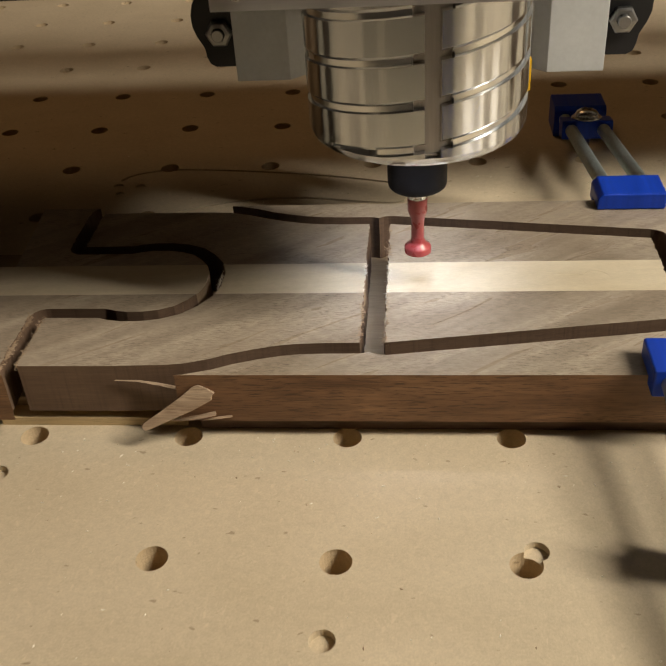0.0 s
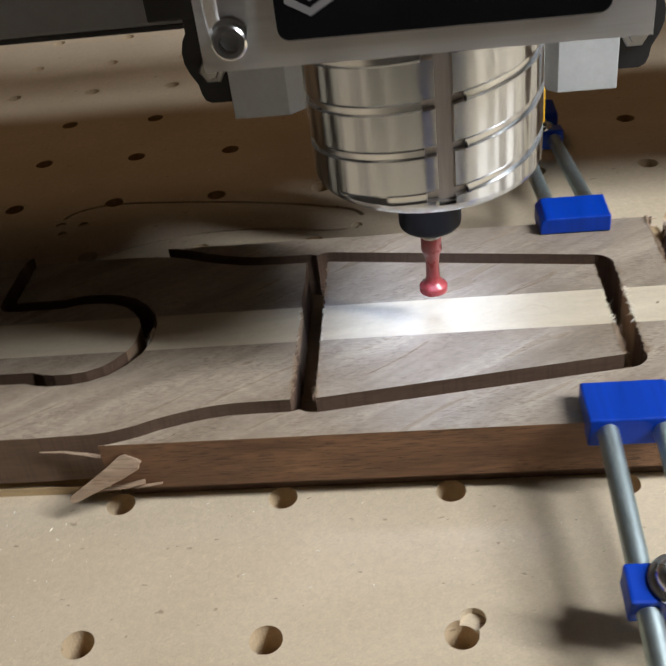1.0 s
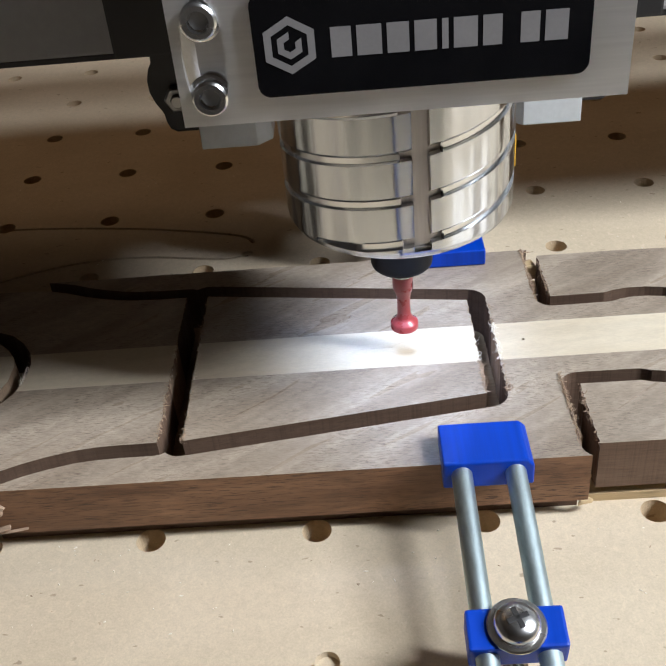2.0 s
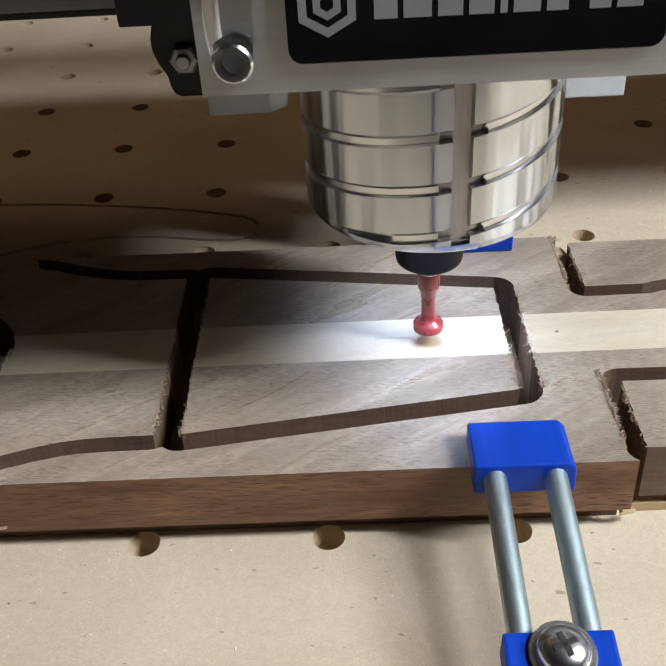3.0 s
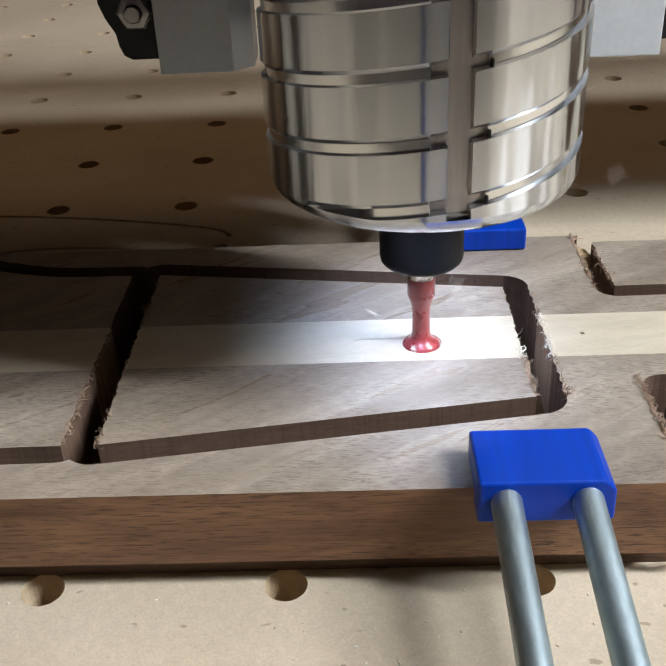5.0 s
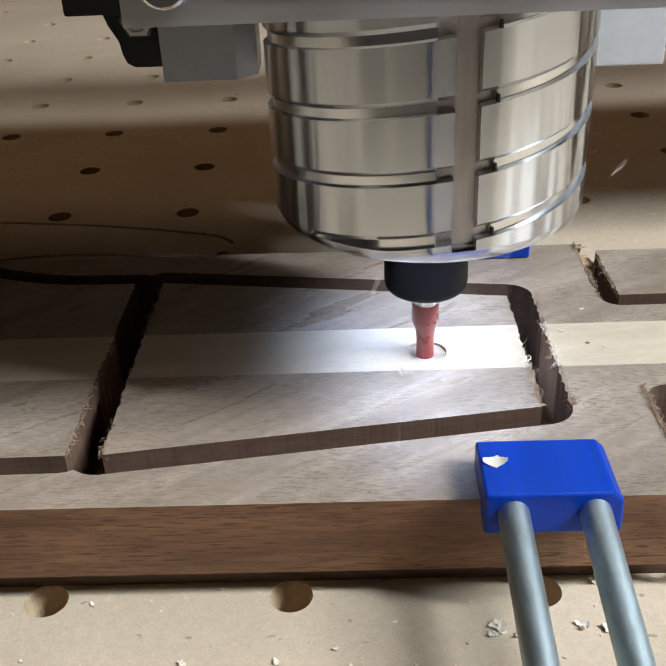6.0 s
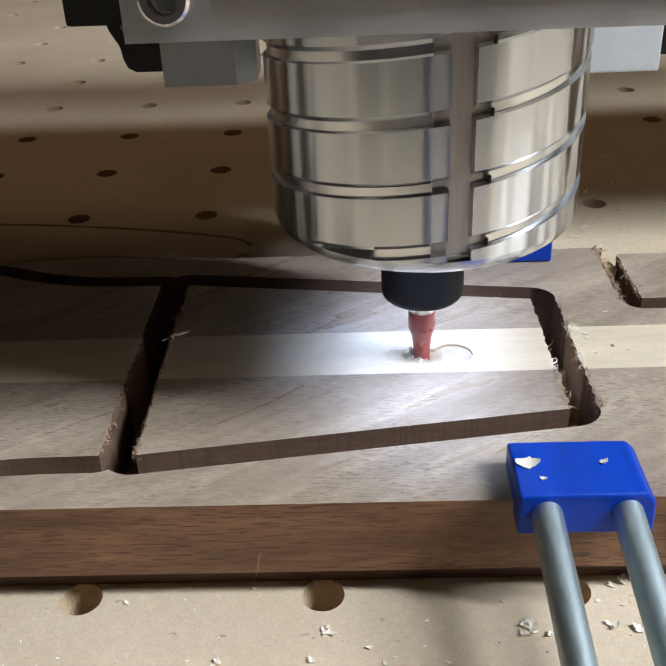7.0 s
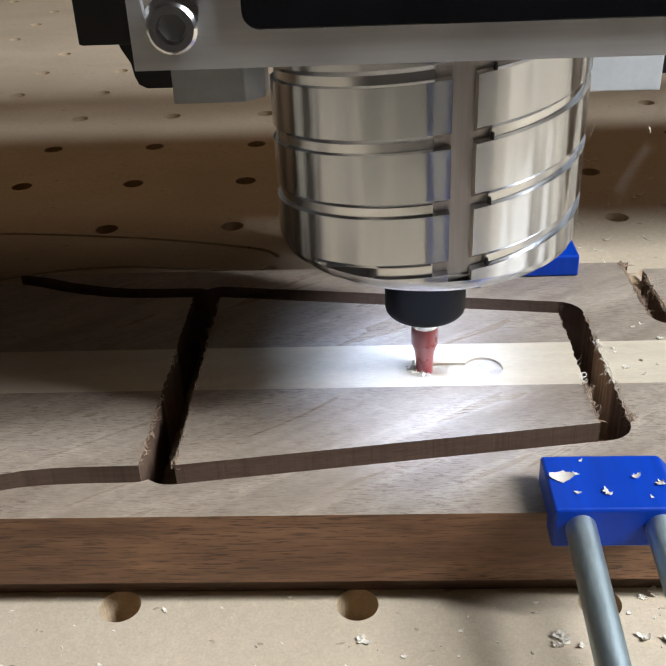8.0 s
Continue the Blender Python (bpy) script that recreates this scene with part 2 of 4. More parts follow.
def place(x, y, z, rx=0, ry=0, rz=0):
    return pose(x * U, y * U, z * U, rx, ry, rz)


def box(lo, hi, bevel=0.0, segments=2, bm=None):
    bm = bm or bmesh.new()
    size = [b - a for a, b in zip(lo, hi)]
    made = bmesh.ops.create_cube(bm, size=1.0, matrix=Matrix.LocRotScale(
        [(a + b) / 2 for a, b in zip(lo, hi)], None, size))
    if bevel:
        edges = {e for v in made["verts"] for e in v.link_edges}
        bmesh.ops.bevel(bm, geom=list(edges), offset=bevel, segments=segments, affect="EDGES", profile=0.6)
    return bm


def lathe(profile, sides=48, bm=None, centre=(0, 0)):
    """Turns (radius, z) pairs round the z axis."""
    bm = bm or bmesh.new()
    rings = []
    for r, z in profile:
        if r < 1e-6:
            rings.append([bm.verts.new((centre[0], centre[1], z))])
        else:
            rings.append([bm.verts.new((centre[0] + r * math.cos(a), centre[1] + r * math.sin(a), z))
                          for a in (2 * math.pi * k / sides for k in range(sides))])
    for a, b in zip(rings, rings[1:]):
        for k in range(sides):
            j = (k + 1) % sides
            ring = [a[k % len(a)], a[j % len(a)], b[j % len(b)], b[k % len(b)]]
            ring = [v for i, v in enumerate(ring) if v not in ring[:i]]
            if len(ring) > 2:
                bm.faces.new(ring)
    bmesh.ops.recalc_face_normals(bm, faces=bm.faces)
    return bm


def prism(outline, lo, hi, axis="z", bevel=0.0):
    """A flat outline given thickness along one axis: (x, y) along z, (x, z) along y."""
    bm = bmesh.new()
    def at(p, h):
        return (p[0], p[1], h) if axis == "z" else (p[0], h, p[1]) if axis == "y" else (h, p[0], p[1])
    a = [bm.verts.new(at(p, lo)) for p in outline]
    b = [bm.verts.new(at(p, hi)) for p in outline]
    bm.faces.new(a)
    bm.faces.new(b)
    for k in range(len(a)):
        j = (k + 1) % len(a)
        bm.faces.new((a[k], a[j], b[j], b[k]))
    bmesh.ops.recalc_face_normals(bm, faces=bm.faces)
    if bevel:
        bmesh.ops.bevel(bm, geom=bm.edges[:], offset=bevel, segments=2, affect="EDGES", profile=0.6)
    return bm


def tube(points, radii, sides=20):
    """A round bar along a line of points."""
    bm = bmesh.new()
    rings = []
    points = [Vector(p) for p in points]
    for i, p in enumerate(points):
        way = (points[min(i + 1, len(points) - 1)] - points[max(i - 1, 0)]).normalized()
        side = way.orthogonal().normalized() if i == 0 else (side - side.dot(way) * way).normalized()
        up = way.cross(side)
        r = radii[i] if isinstance(radii, (list, tuple)) else radii
        rings.append([bm.verts.new(p + r * (math.cos(a) * side + math.sin(a) * up))
                      for a in (2 * math.pi * k / sides for k in range(sides))])
    for a, b in zip(rings, rings[1:]):
        for k in range(sides):
            j = (k + 1) % sides
            bm.faces.new((a[k], a[j], b[j], b[k]))
    bm.faces.new(rings[0])
    bm.faces.new(rings[-1])
    bmesh.ops.recalc_face_normals(bm, faces=bm.faces)
    return bm


def circle(cx, cy, r, n=24, a0=0.0, a1=2 * math.pi):
    return [(cx + r * math.cos(a0 + (a1 - a0) * k / n), cy + r * math.sin(a0 + (a1 - a0) * k / n)) for k in range(n)]


def inside(p, poly):
    x, y = p
    hit = False
    for (ax, ay), (bx, by) in zip(poly, poly[1:] + poly[:1]):
        if (ay > y) != (by > y) and x < (bx - ax) * (y - ay) / (by - ay) + ax:
            hit = not hit
    return hit


def gap(p, poly):
    """How far p lies from the line of a closed outline."""
    best = 1e9
    for (ax, ay), (bx, by) in zip(poly, poly[1:] + poly[:1]):
        dx, dy = bx - ax, by - ay
        s = max(0.0, min(1.0, ((p[0] - ax) * dx + (p[1] - ay) * dy) / max(dx * dx + dy * dy, 1e-12)))
        best = min(best, math.hypot(p[0] - ax - s * dx, p[1] - ay - s * dy))
    return best


def smoothed(points, rounds=2, closed=True):
    """Cuts the corners of a polyline."""
    for _ in range(rounds):
        out = []
        pairs = list(zip(points, points[1:] + points[:1])) if closed else list(zip(points, points[1:]))
        for (ax, ay), (bx, by) in pairs:
            out += [(0.75 * ax + 0.25 * bx, 0.75 * ay + 0.25 * by), (0.25 * ax + 0.75 * bx, 0.25 * ay + 0.75 * by)]
        points = out if closed else [points[0], *out, points[-1]]
    return points


def grown(poly, by, arc=6):
    """An outline moved outwards, with round corners (counter-clockwise outlines)."""
    out = []
    n = len(poly)
    for k in range(n):
        a, b, c = Vector(poly[k - 1]), Vector(poly[k]), Vector(poly[(k + 1) % n])
        u, v = (b - a).normalized(), (c - b).normalized()
        nu, nv = Vector((u.y, -u.x)), Vector((v.y, -v.x))
        turn = u.x * v.y - u.y * v.x
        if turn > 0.25:
            t0 = math.atan2(nu.y, nu.x)
            t1 = math.atan2(nv.y, nv.x)
            if t1 < t0:
                t1 += 2 * math.pi
            out += [(b.x + by * math.cos(t0 + (t1 - t0) * i / arc), b.y + by * math.sin(t0 + (t1 - t0) * i / arc)) for i in range(arc + 1)]
        else:
            m = (nu + nv).normalized()
            s = by / max(m.dot(nu), 0.5)
            out.append((b.x + s * m.x, b.y + s * m.y))
    return out


def divided(loops, edges_extra=()):
    """Triangles of the plane that keep all the given loops and lines as edges."""
    from mathutils.geometry import delaunay_2d_cdt
    verts, edges = [], []
    for loop in loops:
        k = len(verts)
        verts += [Vector(p) for p in loop]
        edges += [(k + i, k + (i + 1) % len(loop)) for i in range(len(loop))]
    for a, b in edges_extra:
        k = len(verts)
        verts += [Vector(a), Vector(b)]
        edges.append((k, k + 1))
    v, _, faces, *_ = delaunay_2d_cdt(verts, edges, [], 0, 1e-6)
    return [tuple(p) for p in v], [tuple(t) for t in faces]


# ---- room ----
def shell():
    W, B, H = 60.0, -18.0, 54.0
    solo("floor", box((-W, -W, B - 1), (W, W, B)), FLOOR, "bare grey concrete workshop floor", "floor", kind="structure")
    solo("ceiling", box((-W, -W, H), (W, W, H + 1)), CEILING, "plain off-white workshop ceiling", "ceiling", kind="structure")
    for name, a, b in (("wall_north", (-W, W, B), (W, W + 1, H)), ("wall_south", (-W, -W - 1, B), (W, -W, H)),
                       ("wall_east", (W, -W, B), (W + 1, W, H)), ("wall_west", (-W - 1, -W, B), (-W, W, H))):
        # only the north wall, out of view, acts as the warm reflector
        warm = name == "wall_north"
        solo(name, box(a, b), WARM_BOUNCE if warm else WALL, "unseen tan workshop wall that bounces warm fill" if warm else "plain greyish plaster workshop wall", "wall", kind="structure")
    bench = thing("workbench", place(0, 0, 0), "wooden workbench that carries the router machine", "workbench")
    part("tabletop", box((-11, -3.8, -1.3), (13, 16, -0.52), 0.05), BENCH, bench)
    for x in (-10, 12):
        for y in (-3.1, 15):
            part("leg", box((x - 0.6, y - 0.6, -18), (x + 0.6, y + 0.6, -1.3), 0.05), BENCH, bench)


shell()


# ---- spoilboard ----
def groove_band(points, width):
    pts = [Vector(p) for p in points]
    left, right = [], []
    for i, p in enumerate(pts):
        way = (pts[min(i + 1, len(pts) - 1)] - pts[max(i - 1, 0)]).normalized()
        side = Vector((-way.y, way.x)) * width / 2
        left.append(tuple(p + side))
        right.append(tuple(p - side))
    return left + right[::-1]


def spoilboard():
    X0, X1, Y0, Y1, THICK = -9.5, 11.5, -3.4, 14.5, 0.5
    pockets = []  # outline, depth
    for i in range(-9, 12):
        for j in range(-3, 15):
            near = -4 < i < 6 and -3 < j < 9
            pockets.append((circle(i, j, 0.089, 28 if near else 12), 0.44))
    # shallow stopped holes of earlier jobs, beside the grid
    pockets.append((circle(1.062, -0.905, 0.068, 24), 0.045))
    pockets.append((circle(-0.032, -1.503, 0.068, 24), 0.05))
    pockets.append((circle(-2.12, -0.35, 0.07, 20), 0.04))
    upper = [(-2.42, 3.72), (-2.36, 3.83), (-2.18, 3.92), (-1.95, 3.965), (-1.5, 3.93), (-0.9, 3.85), (-0.35, 3.74),
             (0.15, 3.60), (0.34, 3.52), (0.41, 3.41)]
    lower = [(-1.96, 2.90), (-1.75, 3.06), (-1.45, 3.18), (-1.15, 3.27), (-0.8, 3.305), (-0.45, 3.285), (0.0, 3.19), (0.26, 3.17), (0.37, 3.235)]
    for line in (upper, lower):
        pockets.append((groove_band(smoothed(line, 2, False), 0.034), 0.028))
    for cx, cy, r in ((-2.42, 3.62, 0.05), (-2.2, 3.60, 0.05), (-2.36, 3.45, 0.045), (0.36, 3.235, 0.05)):
        pockets.append((circle(cx, cy, r, 14), 0.02))
    frame_loop = [(X0, Y0), (X1, Y0), (X1, Y1), (X0, Y1)]
    verts, faces = divided([frame_loop] + [p for p, _ in pockets])
    spots = [(p, d, min(q[0] for q in p), max(q[0] for q in p), min(q[1] for q in p), max(q[1] for q in p)) for p, d in pockets]

    def depth(c):
        best = 0.0
        for p, d, ax, bx, ay, by in spots:
            if ax <= c[0] <= bx and ay <= c[1] <= by and d > best and inside(c, p):
                best = d
        return best

    bm = bmesh.new()
    made, edges = {}, {}

    def vert(i, z):
        key = (i, round(z, 5))
        if key not in made:
            made[key] = bm.verts.new((verts[i][0], verts[i][1], z))
        return made[key]

    for tri in faces:
        c = (sum(verts[i][0] for i in tri) / len(tri), sum(verts[i][1] for i in tri) / len(tri))
        d = depth(c)
        bm.faces.new([vert(i, -d) for i in tri]).material_index = 1 if d == 0.028 else 2 if d > 0.2 else 0
        for a, b in zip(tri, tri[1:] + tri[:1]):
            edges.setdefault((min(a, b), max(a, b)), []).append(d)
    for (a, b), ds in edges.items():
        if len(ds) == 2 and abs(ds[0] - ds[1]) > 1e-6:
            lo, hi = max(ds), min(ds)
            bm.faces.new((vert(a, -lo), vert(b, -lo), vert(b, -hi), vert(a, -hi))).material_index = 2 if lo > 0.2 else 0
        elif len(ds) == 1:
            bm.faces.new((vert(a, -THICK), vert(b, -THICK), vert(b, -ds[0]), vert(a, -ds[0])))
    bm.faces.new([bm.verts.new((x, y, -THICK)) for x, y in frame_loop])
    bmesh.ops.recalc_face_normals(bm, faces=bm.faces)
    solo("spoilboard", bm, [FIBRE, BURNT_SHADED, CORE], "pale fibreboard spoilboard with a grid of drilled holes", "spoilboard", kind="structure")


spoilboard()

# ---- the glued-up workpiece ----
TOP, UNDER = 0.485, 0.132
SEAM_A, SEAM_B = 0.908, 1.296   # the maple strip between two walnut strips
KEY_X, KEY_Y, KEY_END = 1.620, 1.066, 1.292


def mirrored(points):
    return [(x, 2.2 - y) for x, y in reversed(points)]


def leg_shape(dx):
    lower = [(-2.03, 0.092), (-1.46, 0.092), (-1.10, 0.103), (-0.99, 0.117), (-0.85, 0.158), (-0.72, 0.215), (-0.57, 0.265),
             (-0.42, 0.303), (-0.30, 0.320), (-0.15, 0.327), (0.078, 0.330)]
    nose = [(-2.03, 1.575), (-1.66, 1.578), (-1.60, 1.60), (-1.50, 1.618), (-1.37, 1.616), (-1.25, 1.594), (-1.12, 1.535),
            (-1.02, 1.435), (-0.945, 1.32), (-0.908, 1.20)]
    outline = lower + mirrored(lower) + nose + mirrored(nose)
    return [(x + dx, y) for x, y in outline]


WEDGE = [(0.232, 0.330), (2.082, 0.592), (2.082, 1.600), (0.232, 1.866)]
LEGS = [leg_shape(0.0), leg_shape(4.685)]
BLANK = [(-3.3, 0.0), (5.3, 0.0), (5.3, 2.2), (-2.555, 2.2), (-2.468, SEAM_B), (-3.3, SEAM_B)]


def ragged(poly, amount, step, seed):
    """A torn edge: a sawn line broken into small uneven steps across the grain."""
    rng = random.Random(seed)
    out = []
    for (ax, ay), (bx, by) in zip(poly, poly[1:] + poly[:1]):
        length = math.hypot(bx - ax, by - ay)
        across = abs(by - ay) > 0.8 * length and length > 0.2
        n = max(1, int(length / step)) if across else 1
        for k in range(n):
            s = k / n
            w = rng.uniform(-amount, amount * 0.4) if across and k else 0.0
            out.append((ax + (bx - ax) * s + w, ay + (by - ay) * s))
    return out


def workpiece():
    wedge = ragged(WEDGE, 0.010, 0.022, 3)
    legs = [ragged(p, 0.008, 0.024, 5 + k) for k, p in enumerate(LEGS)]
    islands = [wedge] + legs
    channels = [ragged(grown(WEDGE, 0.130), 0.008, 0.024, 9)] + [ragged(grown(p, 0.112), 0.008, 0.024, 11 + k) for k, p in enumerate(LEGS)]
    keyhole = circle(KEY_X, KEY_Y, 0.095, 40, math.asin(0.047 / 0.095) - math.pi, math.pi - math.asin(0.047 / 0.095))
    # the neck's slot leaves the round entry towards the left
    keyhole += [(KEY_X - 0.0826, KEY_Y + 0.047)] + [
        (KEY_END + 0.047 - 0.047 * math.sin(a), KEY_Y + 0.047 * math.cos(a)) for a in (math.pi * k / 10 for k in range(11))]
    dot = circle(2.388, 1.108, 0.011, 10)
    verts, faces = divided([BLANK] + islands + channels + [keyhole, dot],
                           [((-4, SEAM_A), (6, SEAM_A)), ((-4, SEAM_B), (6, SEAM_B))])

    def where(c):
        if not inside(c, BLANK):
            return None
        for k, p in enumerate(islands):
            if inside(c, p):
                return "island%d" % k
        if any(inside(c, p) for p in channels):
            return None
        return "frame"

    info, edges, middle = [], {}, []
    for n, tri in enumerate(faces):
        c = (sum(verts[i][0] for i in tri) / len(tri), sum(verts[i][1] for i in tri) / len(tri))
        piece = where(c)
        strip = 0 if c[1] < SEAM_A else 1 if c[1] < SEAM_B else 2
        deep = 0.013 if inside(c, keyhole) else 0.03 if inside(c, dot) else 0.0
        info.append([piece, strip, deep])
        middle.append(c)
        for a, b in zip(tri, tri[1:] + tri[:1]):
            edges.setdefault((min(a, b), max(a, b)), []).append(n)
    # the remaining frame falls into several loose pieces
    group = {}
    for n in range(len(faces)):
        if info[n][0] is None or n in group:
            continue
        mark, todo = len(set(group.values())), [n]
        group[n] = mark
        while todo:
            m = todo.pop()
            tri = faces[m]
            for a, b in zip(tri, tri[1:] + tri[:1]):
                for o in edges[(min(a, b), max(a, b))]:
                    if o not in group and info[o][0] == info[m][0]:
                        group[o] = mark
                        todo.append(o)
    pieces = {}
    for n, mark in group.items():
        pieces.setdefault(mark, []).append(n)
    for mark, members in sorted(pieces.items(), key=lambda kv: -len(kv[1])):
        if len(members) < 4:
            continue
        kind = info[members[0]][0]
        if kind == "island0":
            root = thing("wedge_blank", place(0, 0, 0), "tapered walnut and maple blank with a keyhole slot being cut", "wood blank")
        elif kind != "frame":
            root = thing("forked_blank", place(0, 0, 0), "forked walnut and maple blank with curved sides, cut free", "wood blank", "forked blanks")
        else:
            root = thing("offcut", place(0, 0, 0), "walnut and maple offcut remaining between routed channels", "offcut", "offcuts")
        for strip in (0, 1, 2):
            mine = [n for n in members if info[n][1] == strip]
            if not mine:
                continue
            bm, made = bmesh.new(), {}

            def vert(i, z):
                key = (i, round(z, 5))
                if key not in made:
                    made[key] = bm.verts.new((verts[i][0], verts[i][1], z))
                return made[key]

            for n in mine:
                bm.faces.new([vert(i, TOP - info[n][2]) for i in faces[n]]).material_index = 3 if 0.012 < info[n][2] < 0.014 else 0
                bm.faces.new([vert(i, UNDER) for i in reversed(faces[n])])
                tri = faces[n]
                for a, b in zip(tri, tri[1:] + tri[:1]):
                    others = [o for o in edges[(min(a, b), max(a, b))] if o != n]
                    if others and group.get(others[0]) == mark and info[others[0]][1] == strip:
                        d0, d1 = info[n][2], info[others[0]][2]
                        if d0 < d1 - 1e-6:
                            bm.faces.new((vert(a, TOP - d1), vert(b, TOP - d1), vert(b, TOP - d0), vert(a, TOP - d0)))
                    elif others and group.get(others[0]) == mark:
                        pass
                    else:
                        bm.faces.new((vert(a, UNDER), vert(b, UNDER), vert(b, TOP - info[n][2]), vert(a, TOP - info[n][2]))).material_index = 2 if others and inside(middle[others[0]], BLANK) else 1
            bmesh.ops.recalc_face_normals(bm, faces=bm.faces)
            part("maple_strip" if strip == 1 else "walnut_strip", bm, [MAPLE, MAPLE_EDGE_SHADED, MAPLE_CUT, DUSTY_SHADED] if strip == 1 else [WALNUT, WALNUT_EDGE_SHADED, WALNUT_CUT], root,
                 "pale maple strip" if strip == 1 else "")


workpiece()

# the thin backing sheet under the workpiece
solo("backing_sheet", box((-3.25, 0.24, 0.0), (5.25, 2.1, 0.128), 0.004), BACKING, "thin tan plywood sheet under the workpiece", "plywood sheet")
# dark strip added to draw the dark line along the workpiece's foot
solo("base_strip", box((-0.93, 0.082, 0.0), (2.555, 0.236, 0.127), 0.004), DARK_WOOD, "dark strip under the workpiece's front edge", "wood strip")
for x0, x1 in ((-2.25, -1.02), (2.60, 3.95)):
    solo("ledge_strip", box((x0, 0.105, 0.0), (x1, 0.235, 0.062), 0.004), PLY, "narrow pale strip of plywood along the blank's edge", "wood strip", group="strips")


# ---- clamps ----
def clamp(name, at, slider_at, end_at, label):
    """A printed hold-down clamp: two steel rods, a nose on the work, a slider with a screw, and a heel on the board."""
    root = thing(name, at, label, "clamp", "clamps")

    def rod_z(u):
        return 0.530 - 0.160 * (u - 0.165)

    nose = [(-0.165, 0.487), (-0.165, 0.615), (0.163, 0.615), (0.172, 0.436), (0.045, 0.436), (0.045, 0.487)]
    bm = prism([(-y, z) for y, z in nose], -0.25, 0.25, "x", 0.0)
    # one top corner is cut off at a slant
    cut = bmesh.ops.bisect_plane(bm, geom=bm.verts[:] + bm.edges[:] + bm.faces[:], plane_co=(0.25, 0, 0.572), plane_no=(0.72, 0, 0.69), clear_outer=True)
    bmesh.ops.holes_fill(bm, edges=[e for e in bm.edges if e.is_boundary])
    bmesh.ops.recalc_face_normals(bm, faces=bm.faces)
    bmesh.ops.remove_doubles(bm, verts=bm.verts, dist=1e-4)
    bmesh.ops.bevel(bm, geom=bm.edges[:], offset=0.014, segments=4, profile=0.5, affect="EDGES", clamp_overlap=True)
    part("nose", bm, BLUE, root)
    for x in (-0.147, 0.147):
        part("rod", tube([(x, -0.10, rod_z(0.10)), (x, -end_at - 0.12, rod_z(end_at + 0.12))], 0.058, 24), ZINC, root, "zinc-plated steel rod", 40)
    zc = rod_z(slider_at)
    tilt = Matrix.Translation((0, -slider_at, zc)) @ Matrix.Rotation(math.atan(0.16), 4, "X")
    body = box((-0.235, -0.105, -0.085), (0.235, 0.105, 0.088), 0.016)
    bmesh.ops.transform(body, matrix=tilt, verts=body.verts)
    slider = part("slider", body, BLUE, root)
    w = lathe([(0.0, 0.089), (0.135, 0.089), (0.142, 0.097), (0.142, 0.104), (0.135, 0.112), (0.0, 0.113)], 40)
    bmesh.ops.transform(w, matrix=tilt, verts=w.verts)
    part("washer", w, BRIGHT, root, "round steel washer", 35)
    head = lathe([(0.0, 0.113), (0.106, 0.113), (0.112, 0.120), (0.111, 0.130), (0.106, 0.143), (0.097, 0.156), (0.084, 0.167), (0.068, 0.175), (0.050, 0.181), (0.028, 0.184), (0.0, 0.185)], 48)
    bmesh.ops.transform(head, matrix=tilt, verts=head.verts)
    screw = part("screw", head, BRIGHT, root, "domed cross-recess screw head", 60)
    # cross recess drawn as dark bars, its shade put into their colour
    for a in (20, 110):
        cut = box((-0.054, -0.013, 0.168), (0.054, 0.013, 0.1865), 0.003)
        bmesh.ops.transform(cut, matrix=tilt @ Matrix.Rotation(radians(a), 4, "Z"), verts=cut.verts)
        part("recess", cut, SLOT_SHADE, screw)
    rings = []
    z, k = -0.09, 0
    while z > -zc - 0.25:
        rings.append((0.052 if k % 2 else 0.042, z))
        z -= 0.011
        k += 1
    thread = lathe([(0.0, -0.08)] + rings + [(0.0, z)], 20)
    bmesh.ops.transform(thread, matrix=Matrix.Translation((0, -slider_at, zc)), verts=thread.verts)
    part("thread", thread, STEEL, screw)
    heel = prism([(-end_at + 0.20, 0.004), (-end_at + 0.20, 0.27), (-end_at + 0.16, 0.30), (-end_at - 0.17, 0.30), (-end_at - 0.20, 0.27), (-end_at - 0.20, 0.004)],
                 -0.25, 0.25, "x", 0.014)
    part("heel", heel, BLUE, root)
    return root


clamp("hold_down_clamp", place(1.993, 0.028, 0), 1.10, 2.55, "blue printed hold-down clamp with two steel rods and a slider")
clamp("hold_down_clamp", place(2.018, 2.195, 0, 0, 0, 180), 2.00, 2.55, "blue printed hold-down clamp with two steel rods, partly shaded")


# ---- gantry ----
def gantry():
    root = thing("gantry_beam", place(0, 0, 0), "grey extruded gantry beam across the machine", "gantry beam")
    part("extrusion", box((-9.0, 2.66, 2.04), (11.0, 4.5, 3.6), 0.03), BEAM, root)
    part("bottom_strip", box((-9.0, 2.675, 2.0), (11.0, 4.48, 2.038), 0.004), BLACK, root, "black strip along the underside")
    # unseen bar, sized to cast the thin shadow band behind the beam's
    part("shadow_rail", box((-9.0, 5.05, 3.28), (11.0, 5.75, 3.53), 0.02), BEAM, root)
    for x0, x1 in ((-9.4, -9.01), (11.01, 11.4)):
        part("end_plate", box((x0, 2.4, 0.02), (x1, 6.0, 4.2), 0.03), BLACK, root)


gantry()


